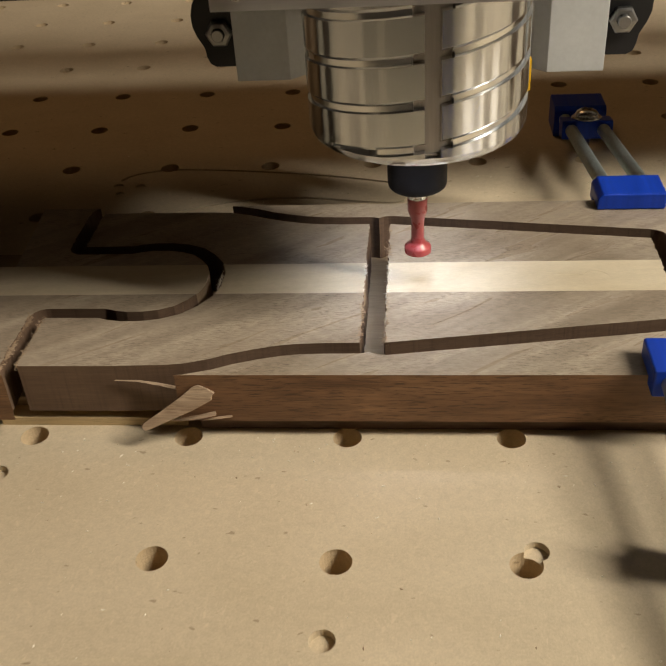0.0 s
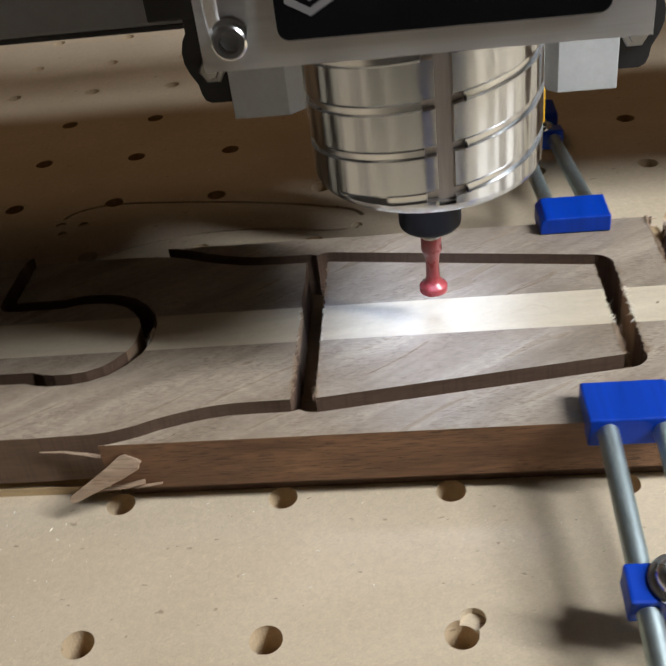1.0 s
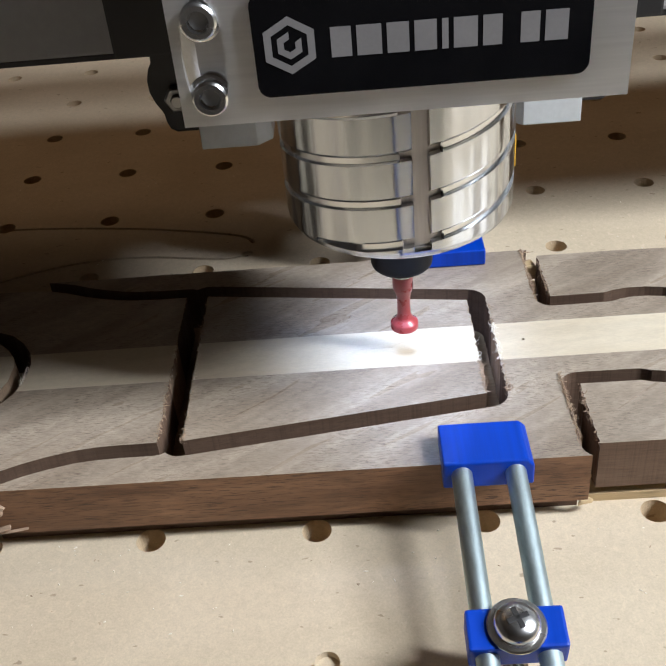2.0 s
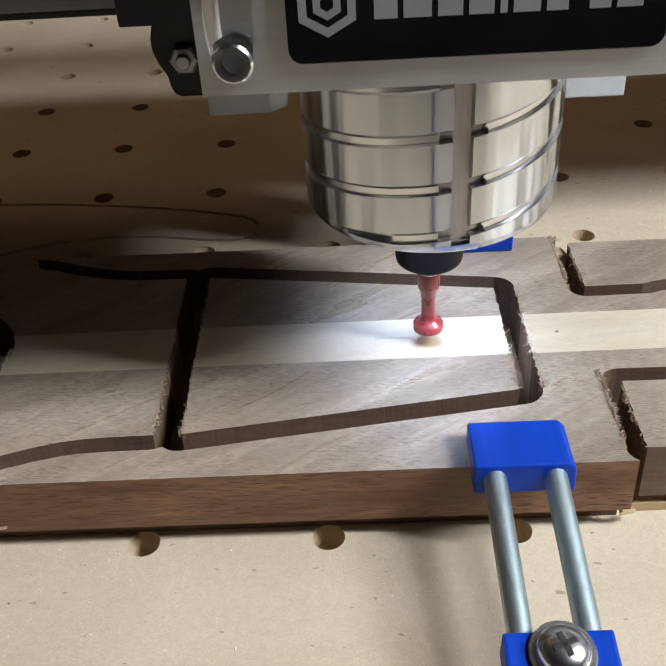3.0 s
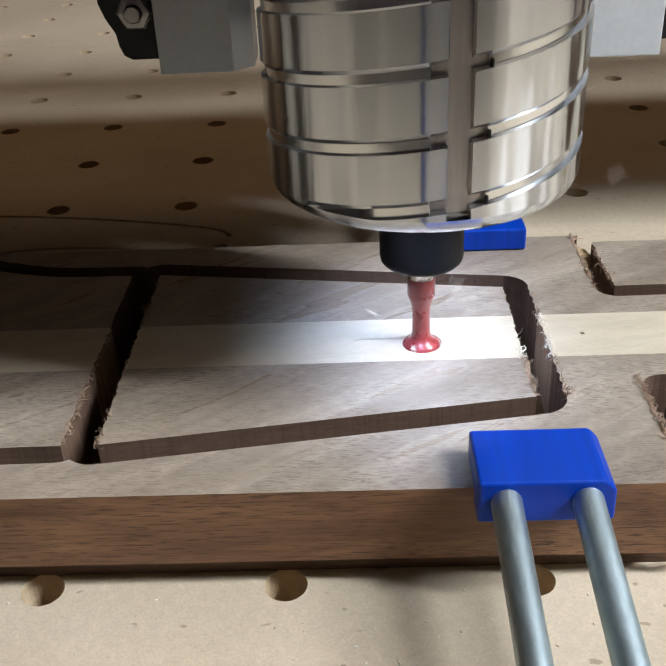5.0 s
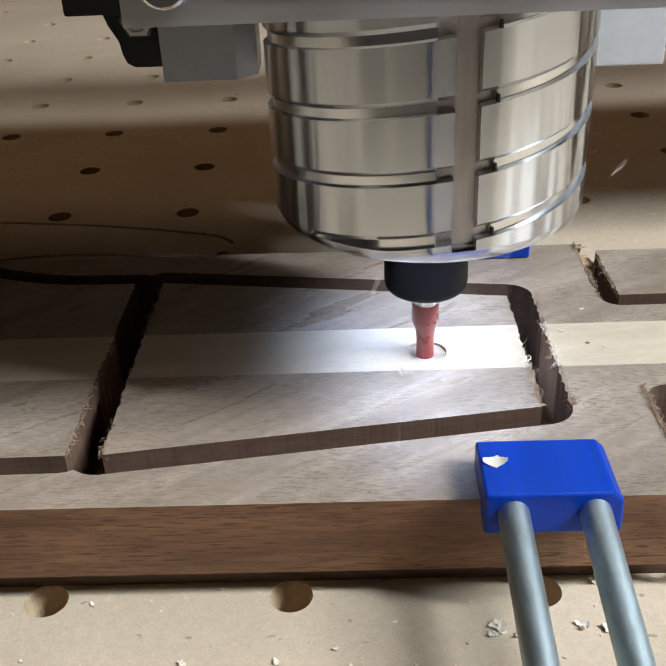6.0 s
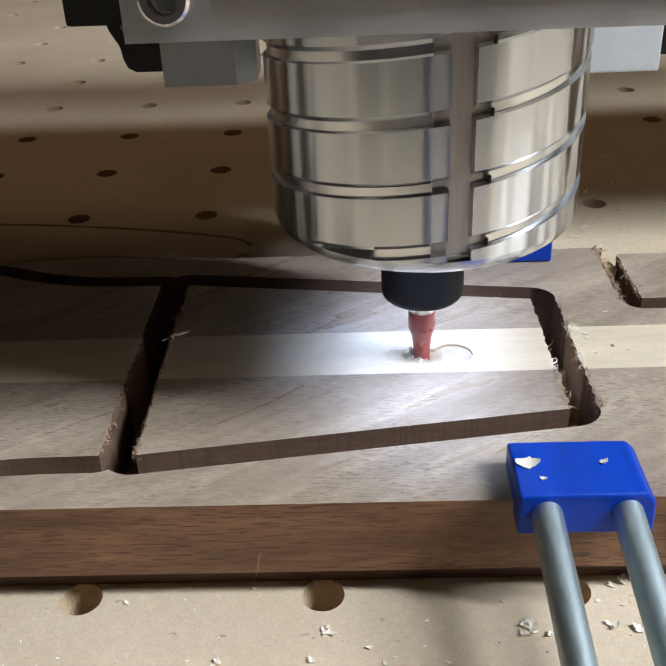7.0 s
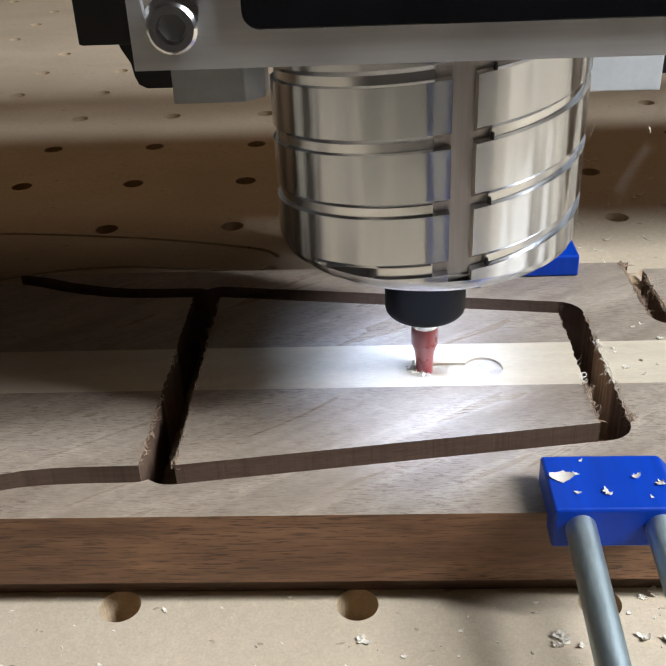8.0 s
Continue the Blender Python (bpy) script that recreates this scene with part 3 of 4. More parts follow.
def carriage():
    """What rides along the gantry but stays at one height."""
    root = thing("router_carriage", place(0, 0, 0), "grey and black carriage that rides along the gantry", "carriage")
    for s in (-1, 1):
        side = [(s * x, y) for x, y in ((1.285, 1.06), (0.90, 1.06), (0.80, 1.16), (0.80, 1.38), (1.285, 1.38))]
        part("rail_block", prism(side, 1.52, 4.4, "z", 0.008), GREY, root, "grey anodised aluminium block")
        lobe = [(1.29, 1.515), (1.50, 1.515), (1.545, 1.54), (1.565, 1.59), (1.575, 1.66), (1.62, 1.74), (1.648, 1.82), (1.650, 1.90),
                (1.630, 1.98), (1.60, 2.03), (1.60, 4.2), (1.29, 4.2)]
        plate = part("wheel_plate", prism([(s * x, z) for x, z in lobe], 1.40, 1.54, "y", 0.012), BLACK, root, "black bracket plate")
        nut = lathe([(0.0, 1.0), (0.088, 1.0), (0.10, 1.012), (0.10, 1.05), (0.086, 1.066), (0.055, 1.07), (0.05, 1.055), (0.0, 1.052)], 6)
        bolt = lathe([(0.0, 1.052), (0.046, 1.052), (0.046, 1.10), (0.04, 1.108), (0.0, 1.108)], 20)
        turn = Matrix.Translation((s * 1.446, 2.40, 1.776)) @ Matrix.Rotation(radians(90), 4, "X")
        for name, bm, smooth in (("nut", nut, None), ("bolt", bolt, 35)):
            bmesh.ops.transform(bm, matrix=turn, verts=bm.verts)
            part(name, bm, DULL, plate, "steel " + name, smooth)
        part("roller_arm", box((s * 1.44 - 0.14, 1.545, 1.60), (s * 1.44 + 0.14, 1.59, 2.1), 0.03), BLACK, root)
    # unseen plate, added to keep a lit wedge off the board behind
    part("shade_lower_plate", box((-0.6, 1.545, 1.55), (0.6, 1.59, 2.195), 0.01), BLACK, root)
    part("back_plate", box((-1.6, 1.545, 2.2), (1.6, 1.59, 4.4), 0.02), BLACK, root)
    return root


CARRIAGE = carriage()


def router():
    """The router in its clamp: origin at the bit's tip."""
    root = thing("trim_router", place(0, 0, 0), "shiny turned-aluminium router in a clamp mount with a red bit", "router")
    # turned body with two-start helical grooves and a keyway
    R, PITCH = 0.652, 0.5
    key0, key1 = math.asin(0.045 / R), math.asin(0.135 / R)
    cols = []  # angle from the front, towards +x, and how far it lies below the surface
    tab = 0.095
    steps = [(-math.pi + (key0 - tab + math.pi) * k / 100, 0) for k in range(101)]
    steps += [(key0 - tab + 0.005, 2), (key0 - 0.01, 2), (key0, 2), (key0 + 0.006, 1), (key1 - 0.006, 1), (key1, 2), (key1 + 0.01, 2), (key1 + tab - 0.005, 2)]
    steps += [(key1 + tab + (math.pi - key1 - tab) * k / 80, 0) for k in range(81)]
    rows = []
    base = 1.265 - 0.25 * 3
    z = base
    while z < 3.2:
        rows += [(z - 0.034, 0.0), (z - 0.029, 0.017), (z + 0.006, 0.017), (z + 0.026, 0.0), (z + 0.12, 0.0)]
        z += 0.25
    LOW, HIGH = 0.955, 2.95
    bm = bmesh.new()
    grid = []
    for a, key in steps:
        col = []
        for z, d in rows:
            zz = min(max(z + PITCH * a / (2 * math.pi), LOW), HIGH)
            deep = 0.030 if key == 1 or (key == 2 and d) else d
            if zz <= LOW or zz >= HIGH:
                deep = 0.030 if key == 1 else 0.0
            r = R - deep
            col.append(bm.verts.new((r * math.sin(a), -r * math.cos(a), zz)))
        grid.append(col)
    for a, b in zip(grid, grid[1:]):
        for k in range(len(rows) - 1):
            q = (a[k], b[k], b[k + 1], a[k + 1])
            if abs(q[0].co.z - q[3].co.z) < 1e-7 and abs(q[1].co.z - q[2].co.z) < 1e-7:
                continue
            matt = any(R - math.hypot(v.co.x, v.co.y) > 0.025 for v in q)
            cut = sum(R - math.hypot(v.co.x, v.co.y) > 0.003 for v in q) > 1
            bm.faces.new(q).material_index = 1 if matt else 2 if cut else 0
    bmesh.ops.remove_doubles(bm, verts=bm.verts, dist=1e-5)
    bmesh.ops.recalc_face_normals(bm, faces=bm.faces)
    body = part("body", bm, [TURNED, KEYWAY, GROOVE], root, "turned aluminium body with helical grooves", 30)
    rim = lathe([(R - 0.001, 0.956), (R - 0.004, 0.945), (0.635, 0.918), (0.605, 0.893), (0.56, 0.876), (0.46, 0.872), (0.45, 0.88), (0.445, 1.06), (0.18, 1.06)], 96)
    part("nose_rim", rim, TURNED, body, "rounded bright lower rim", 35)
    notch = prism([(0.045, 0.972), (0.135, 0.972), (0.185, 0.962), (0.170, 0.935), (0.180, 0.892), (-0.015, 0.892), (0.005, 0.930), (0.03, 0.950)], -0.634, -0.54, "y", 0.0)
    for v in notch.verts:
        if v.co.y < -0.6:
            v.co.y += 0.55 * v.co.x ** 2 + max(0.0, 0.945 - v.co.z) * 0.62
    part("rim_notch", notch, KEYWAY, body)
    # slots at the groove tabs' ends: dark blocks in place of shaded hollows
    for k in range(7):
        zz = 1.012 + 0.2475 * k
        a = key1 + 0.092
        n = box((-0.004, -0.004, -0.012), (0.006, 0.012, 0.016), 0.002)
        bmesh.ops.transform(n, matrix=Matrix.Translation((R * math.sin(a), -R * math.cos(a) + 0.002, zz + 0.012)) @ Matrix.Rotation(a, 4, "Z"), verts=n.verts)
        part("stop_notch", n, SLOT_SHADE, body)
    # upper housing, out of view, added to deepen the router's shadow on the work
    housing = lathe([(0.0, 2.951), (R - 0.002, 2.951), (R - 0.002, 4.30), (R - 0.03, 4.36), (R - 0.03, 4.75), (0.55, 4.95), (0.40, 5.02), (0.0, 5.02)], 64)
    part("motor_housing", housing, BLACK, root, "unseen black motor housing above the clamp mount", 35)
    # white work lights, sunk in the nose; unseen wells added to narrow their cones
    for a in (72, 112, 250, 290):
        c = (0.372 * math.cos(radians(a)), 0.372 * math.sin(radians(a)))
        part("light_well", lathe([(0.060, 1.058), (0.060, 0.886), (0.065, 0.882), (0.070, 0.886), (0.070, 1.058)], 20, None, c), NUT, root, "black well around a small light")
        part("work_light", lathe([(0.0, 0.990), (0.040, 0.990), (0.040, 1.05)], 16, None, c), LED, root, "small white light beside the collet")
    nutbm = lathe([(0.0, 0.478), (0.145, 0.478), (0.172, 0.483), (0.184, 0.496), (0.188, 0.515), (0.188, 1.02), (0.0, 1.02)], 40)
    part("collet_nut", nutbm, NUT, root, "black collet nut", 35)
    shank = lathe([(0.0, 0.401), (0.0625, 0.401), (0.0625, 0.43), (0.068, 0.44), (0.068, 0.49), (0.0, 0.49)], 32)
    bit = part("bit", shank, STEEL, root, "bright steel shank", 35)
    red = lathe([(0.0, 0.0), (0.080, 0.0), (0.088, 0.006), (0.089, 0.040), (0.082, 0.054), (0.058, 0.066), (0.048, 0.082), (0.042, 0.110), (0.041, 0.20),
                 (0.046, 0.255), (0.060, 0.296), (0.064, 0.306), (0.064, 0.400), (0.0, 0.400)], 40)
    part("cutter", red, RED, bit, "red-coated keyhole cutter", 40)
    # clamp mount with its name plate
    X0, X1, FRONT, Z0, Z1 = -0.985, 0.985, -0.885, 1.865, 2.535
    bm = bmesh.new()
    ring = 64
    lo = [bm.verts.new((x, y, Z0)) for x, y in circle(0, 0, R + 0.012, ring)]
    hi = [bm.verts.new((x, y, Z1)) for x, y in circle(0, 0, R + 0.012, ring)]

    def border(k):
        a = 2 * math.pi * k / ring
        c, s = math.cos(a), math.sin(a)
        tx = (X1 if c > 0 else X0) / c if abs(c) > 1e-9 else 1e9
        ty = (0.86 if s > 0 else FRONT) / s if abs(s) > 1e-9 else 1e9
        t = min(tx, ty)
        return (c * t, s * t)

    blo = [bm.verts.new((*border(k), Z0)) for k in range(ring)]
    bhi = [bm.verts.new((*border(k), Z1)) for k in range(ring)]
    for k in range(ring):
        j = (k + 1) % ring
        bm.faces.new((lo[k], lo[j], hi[j], hi[k]))
        bm.faces.new((lo[j], lo[k], blo[k], blo[j]))
        bm.faces.new((hi[k], hi[j], bhi[j], bhi[k]))
        bm.faces.new((blo[k], bhi[k], bhi[j], blo[j]))
    bmesh.ops.recalc_face_normals(bm, faces=bm.faces)
    mount = part("clamp_mount", bm, MILLED, root, "milled aluminium clamp mount")
    # front cover with the bolt slot
    slot = smoothed([(-0.945, 1.915), (-0.755, 1.915), (-0.755, 2.43), (-0.945, 2.43)], 3)
    face = [(X0, Z0), (X1, Z0), (X1, Z1), (X0, Z1)]
    verts, faces = divided([face, slot])
    bm = bmesh.new()
    f0, f1 = FRONT - 0.002, FRONT - 0.040
    made = {}

    def v3(i, y):
        if (i, y) not in made:
            made[(i, y)] = bm.verts.new((verts[i][0], y, verts[i][1]))
        return made[(i, y)]

    count = {}
    for tri in faces:
        c = (sum(verts[i][0] for i in tri) / 3, sum(verts[i][1] for i in tri) / 3)
        if inside(c, slot) or not inside(c, face):
            continue
        bm.faces.new([v3(i, f1) for i in tri])
        for a, b in zip(tri, tri[1:] + tri[:1]):
            count.setdefault((min(a, b), max(a, b)), []).append(1)
    for (a, b), n in count.items():
        if len(n) == 1:
            bm.faces.new((v3(a, f0), v3(b, f0), v3(b, f1), v3(a, f1)))
    bmesh.ops.recalc_face_normals(bm, faces=bm.faces)
    cover = part("front_cover", bm, MILLED, mount, "aluminium front cover with a rounded bolt slot")
    for z in (1.995, 2.335):
        prof = [(0.0, 0.0), (0.098, 0.0), (0.098, 0.012), (0.080, 0.016), (0.080, 0.052), (0.070, 0.062), (0.048, 0.062), (0.044, 0.03), (0.0, 0.028)]
        b = lathe(prof, 32)
        bmesh.ops.transform(b, matrix=Matrix.Translation((-0.85, FRONT - 0.001, z)) @ Matrix.Rotation(radians(90), 4, "X"), verts=b.verts)
        part("socket_bolt", b, BRIGHT, mount, "steel socket-head bolt with washer", 35)
        h = lathe([(0.0, 0.0285), (0.044, 0.0285), (0.044, 0.031), (0.0, 0.031)], 6)
        bmesh.ops.transform(h, matrix=Matrix.Translation((-0.85, FRONT - 0.001, z)) @ Matrix.Rotation(radians(90), 4, "X"), verts=h.verts)
        part("hex_socket", h, DULL, mount)
    plate = part("name_plate", prism(rounded(-0.63, 1.985, 0.80, 2.435, 0.055), FRONT - 0.043, FRONT - 0.066, "y", 0.004), NAME, mount, "glossy black name plate")
    yb = FRONT - 0.0665
    # maker's mark: a hexagon ring, and one plain bar for each letter
    mark = bmesh.new()
    hexo = [(-0.475 + 0.125 * math.sin(math.pi / 3 * k), 2.21 + 0.125 * math.cos(math.pi / 3 * k)) for k in range(6)]
    hexi = [(-0.475 + 0.088 * math.sin(math.pi / 3 * k), 2.21 + 0.088 * math.cos(math.pi / 3 * k)) for k in range(6)]
    for k in range(6):
        j = (k + 1) % 6
        mark.faces.new([mark.verts.new((p[0], yb - 0.001, p[1])) for p in (hexo[k], hexo[j], hexi[j], hexi[k])])
    for k in range(1, 6):
        a0, a1 = math.pi / 3 * (k - 0.5) + math.pi / 2 - math.pi / 6 * 1, math.pi / 3 * (k + 0.5) + math.pi / 2 - math.pi / 6
        pts = []
        for r, a in ((0.060, a0), (0.060, a1), (0.028, a1), (0.028, a0)):
            pts.append((-0.475 + r * math.cos(a), 2.21 + r * math.sin(a)))
        mark.faces.new([mark.verts.new((p[0], yb - 0.001, p[1])) for p in pts])
    part("printed_mark", mark, PRINT, mount)
    widths = [0.088, 0.106, 0.094, 0.094, 0.027, 0.101, 0.081, None, 0.080, 0.097]
    x = -0.300
    for w in widths:
        if w is None:
            x += 0.055
            continue
        bar = bmesh.new()
        bar.faces.new([bar.verts.new(p) for p in ((x, yb - 0.001, 2.145), (x + w, yb - 0.001, 2.145), (x + w, yb - 0.001, 2.275), (x, yb - 0.001, 2.275))])
        part("printed_bar", bar, PRINT, mount)
        x += w + 0.022
    for s in (-1, 1):
        part("slide_plate", box((min(s * 1.30, s * 1.76), 1.09, 1.50), (max(s * 1.30, s * 1.76), 1.38, 3.9), 0.02), BLACK, root, "black slide plate")
    # three hidden blockers behind the body, added to stop lamp light slipping through
    part("shade_plate", box((-0.985, 0.864, 1.867), (0.985, 1.045, 3.9), 0.01), BLACK, root)
    part("shade_block", box((-0.5, 0.665, 1.2), (0.5, 1.046, 1.86), 0.02), BLACK, root)
    part("shade_foot", box((-0.58, 1.05, 1.2), (0.58, 1.36, 1.945), 0.02), BLACK, root)
    part("slide_core", box((-0.78, 1.048, 1.95), (0.78, 1.36, 3.9), 0.02), BLACK, root)
    tag = box((-0.006, -0.05, 1.09), (0.006, 0.05, 1.28), 0.002)
    bmesh.ops.transform(tag, matrix=Matrix.Rotation(radians(3), 4, "Z") @ Matrix.Translation((R + 0.006, 0, 0)), verts=tag.verts)
    part("side_label", tag, YELLOW, body, "yellow label edge")
    return root


def rounded(x0, z0, x1, z1, r):
    out = []
    for cx, cz, a in ((x1 - r, z0 + r, -90), (x1 - r, z1 - r, 0), (x0 + r, z1 - r, 90), (x0 + r, z0 + r, 180)):
        out += [(cx + r * math.cos(radians(a + 15 * k)), cz + r * math.sin(radians(a + 15 * k))) for k in range(7)]
    return out


ROUTER = router()

# ---- the waste that the cutter clears ----
PLUG = solo("keyhole_plug", lathe([(0.0, TOP - 0.12), (0.0945, TOP - 0.12), (0.0945, TOP - 0.0006), (0.0, TOP - 0.0006)], 40, None, (KEY_X, KEY_Y)), MAPLE,
            "round plug of maple under the cutter", "wood plug")
FILL = solo("slot_core", box((KEY_END - 0.01, KEY_Y - 0.0468, TOP - 0.12), (KEY_X - 0.068, KEY_Y + 0.0468, TOP - 0.0013)), MAPLE, "strip of maple ahead of the cutter", "wood strip")

# ---- torn fibres, splinters and shavings ----
def strand(bm, points, width, flat=0.4):
    """One thin curved fibre added to a mesh."""
    pts = [Vector(p) for p in points]
    rows = []
    for i, p in enumerate(pts):
        way = (pts[min(i + 1, len(pts) - 1)] - pts[max(i - 1, 0)]).normalized()
        side = way.cross(Vector((0, 0, 1)))
        side = side.normalized() if side.length > 1e-3 else Vector((1, 0, 0))
        up = side.cross(way)
        w = width * (1 - 0.75 * i / (len(pts) - 1))
        rows.append([bm.verts.new(p + side * w), bm.verts.new(p + up * w * flat), bm.verts.new(p - side * w), bm.verts.new(p - up * w * flat)])
    for a, b in zip(rows, rows[1:]):
        for k in range(4):
            j = (k + 1) % 4
            bm.faces.new((a[k], a[j], b[j], b[k]))
    bm.faces.new(rows[0])
    bm.faces.new(rows[-1])


def torn_edges():
    """Fuzz along the cuts that cross the grain."""
    rng = random.Random(21)
    lines = [  # x of the edge, from y, to y, way of the lean, strands
        (0.078, 0.34, 0.90, 1, 26), (0.078, 0.90, 1.30, 1, 7), (0.232, 0.34, 0.92, -1, 22), (0.232, 0.90, 1.85, -1, 24),
        (2.082, 0.60, 1.00, 1, 50), (2.082, 1.0, 1.60, 1, 16), (2.213, 0.60, 1.35, -1, 90), (2.213, 1.35, 1.60, -1, 6),
        (2.543, 0.10, 0.72, -1, 80), (2.655, 0.10, 0.64, 1, 18), (2.543, 1.55, 2.19, -1, 70), (2.655, 1.56, 2.08, 1, 16),
        (-2.03, 0.10, 0.62, 1, 30), (-2.142, 0.06, 0.70, -1, 44), (-0.92, 0.95, 1.3, 1, 10)]
    for material, lo, hi, name in ((SPLINTER, 0, SEAM_A, "torn_fibres"), (CHIP, SEAM_A, SEAM_B, "torn_fibres"), (SPLINTER, SEAM_B, 3, "torn_fibres")):
        bm = bmesh.new()
        for x, y0, y1, lean, n in lines:
            knots = [rng.uniform(y0, y1) for _ in range(2 + n // 8)]
            for _ in range(int(n * 8)):
                y = min(y1, max(y0, rng.choice(knots) + rng.gauss(0, 0.03))) if rng.random() < 0.75 else rng.uniform(y0, y1)
                if not lo <= y < hi:
                    continue
                p = Vector((x - lean * 0.010, y, TOP - rng.uniform(0.0, 0.02)))
                a = rng.uniform(-1.2, 1.2)
                way = Vector((lean * math.cos(a), math.sin(a), rng.uniform(-0.3, 0.5)))
                step = rng.choice((0.0025, 0.003, 0.0035, 0.0045, 0.006, 0.008))
                curl = Vector([rng.uniform(-0.6, 0.6) for _ in range(3)])
                pts = [p]
                for _ in range(7):
                    way = (way + 1.1 * curl.cross(way) + 0.25 * Vector([rng.uniform(-1, 1) for _ in range(3)])).normalized()
                    p = p + way * step
                    pts.append(p)
                strand(bm, pts, rng.uniform(0.0015, 0.0042), 0.7)
        if lo == SEAM_B:
            # two broken tags at the back corner of the offcut
            strand(bm, [(2.535, 2.188, TOP - 0.02), (2.57, 2.190, TOP - 0.015), (2.605, 2.180, TOP - 0.01), (2.625, 2.182, TOP - 0.012)], 0.012, 0.7)
            strand(bm, [(2.540, 2.090, TOP - 0.03), (2.575, 2.085, TOP - 0.02), (2.61, 2.092, TOP - 0.018)], 0.013, 0.7)
        bmesh.ops.recalc_face_normals(bm, faces=bm.faces)
        solo(name, bm, material, "fuzzy torn wood fibres along a routed edge", "wood fibres", kind="stuff")


torn_edges()


def splinter():
    """The broken sliver that hangs off the front edge."""
    root = thing("broken_splinter", place(0, 0, 0), "pale broken splinter hanging off the walnut edge", "splinter")
    bm = prism([(0.0, -0.018), (0.03, -0.03), (0.34, -0.064), (0.46, -0.066), (0.475, -0.045), (0.50, -0.04), (0.485, -0.01), (0.47, 0.012), (0.44, 0.055), (0.40, 0.062), (0.30, 0.045), (0.02, 0.022), (0.0, 0.01)],
               -0.014, 0.014, "z", 0.004)
    bmesh.ops.transform(bm, matrix=Matrix.Translation((-1.235, -0.115, 0.170)) @ Euler((radians(62), radians(-27), radians(14))).to_matrix().to_4x4(), verts=bm.verts)
    part("blade", bm, SPLINTER, root)
    for pts, w in (([(-0.86, 0.02, 0.352), (-1.0, 0.055, 0.335), (-1.14, 0.06, 0.37), (-1.27, 0.066, 0.39), (-1.42, 0.07, 0.392)], 0.022),
                   ([(-0.80, -0.004, 0.200), (-0.90, -0.03, 0.185), (-1.02, -0.03, 0.165), (-1.08, -0.02, 0.150)], 0.030),
                   ([(-0.70, -0.003, 0.175), (-0.85, -0.02, 0.160), (-0.98, -0.02, 0.150)], 0.016),
                   ([(-0.84, 0.01, 0.40), (-0.92, 0.03, 0.405), (-0.97, 0.05, 0.40)], 0.012),
                   ([(-0.86, 0.01, 0.42), (-0.93, 0.04, 0.43), (-0.98, 0.06, 0.43)], 0.010)):
        bm = bmesh.new()
        strand(bm, pts, w, 0.35)
        bmesh.ops.recalc_face_normals(bm, faces=bm.faces)
        part("fibre", bm, SPLINTER, root)


splinter()


def flake(seed, size, slim=1.0, bm=None, turn=None):
    """A thin curled shaving."""
    rng = random.Random(seed)
    bm = bm or bmesh.new()
    turn = turn or Matrix()
    curl, n = rng.uniform(0.9, 2.4), 9
    r = size / curl
    rows = []
    for i in range(n + 1):
        a = curl * (i / n - 0.5)
        w = slim * size * (0.2 if slim > 1.2 else rng.choice((0.12, 0.20, 0.30))) * rng.uniform(0.8, 1.2) * (1.05 - 1.5 * abs(i / n - 0.5))
        x, z = r * math.sin(a), r * (1 - math.cos(a))
        t = 0.003
        ring = ((x, -w, z), (x, w * rng.uniform(0.7, 1.2), z), (x, w, z + t), (x, -w, z + t))
        rows.append([bm.verts.new(turn @ Vector(p)) for p in ring])
    for a, b in zip(rows, rows[1:]):
        for k in range(4):
            j = (k + 1) % 4
            bm.faces.new((a[k], a[j], b[j], b[k]))
    bm.faces.new(rows[0])
    bm.faces.new(rows[-1])
    bmesh.ops.recalc_face_normals(bm, faces=bm.faces)
    return bm


FLIGHTS = []  # shaving, moment it flies, where it lands, height it lands on


def shaving(seed, size, when, x, y, z, slim=1.0):
    bm = flake(seed, 0.85 * size, slim)
    if size > 0.044 and slim == 1.0:
        # a torn tuft of several curls
        rng = random.Random(seed)
        for k in range(3):
            turn = Matrix.Translation([rng.uniform(-0.22, 0.22) * size, rng.uniform(-0.22, 0.22) * size, 0.03 * size * k])
            turn = turn @ Euler((rng.uniform(-0.3, 0.3), rng.uniform(-0.3, 0.3), rng.uniform(0, 6.28))).to_matrix().to_4x4()
            flake(seed * 7 + k, rng.uniform(0.35, 0.7) * size, 0.9, bm, turn)
    ob = solo("wood_shaving", bm, CHIP, "small curled shaving of pale maple thrown by the cutter", "shaving", group="shavings")
    FLIGHTS.append((ob, when, x, y, z, seed))


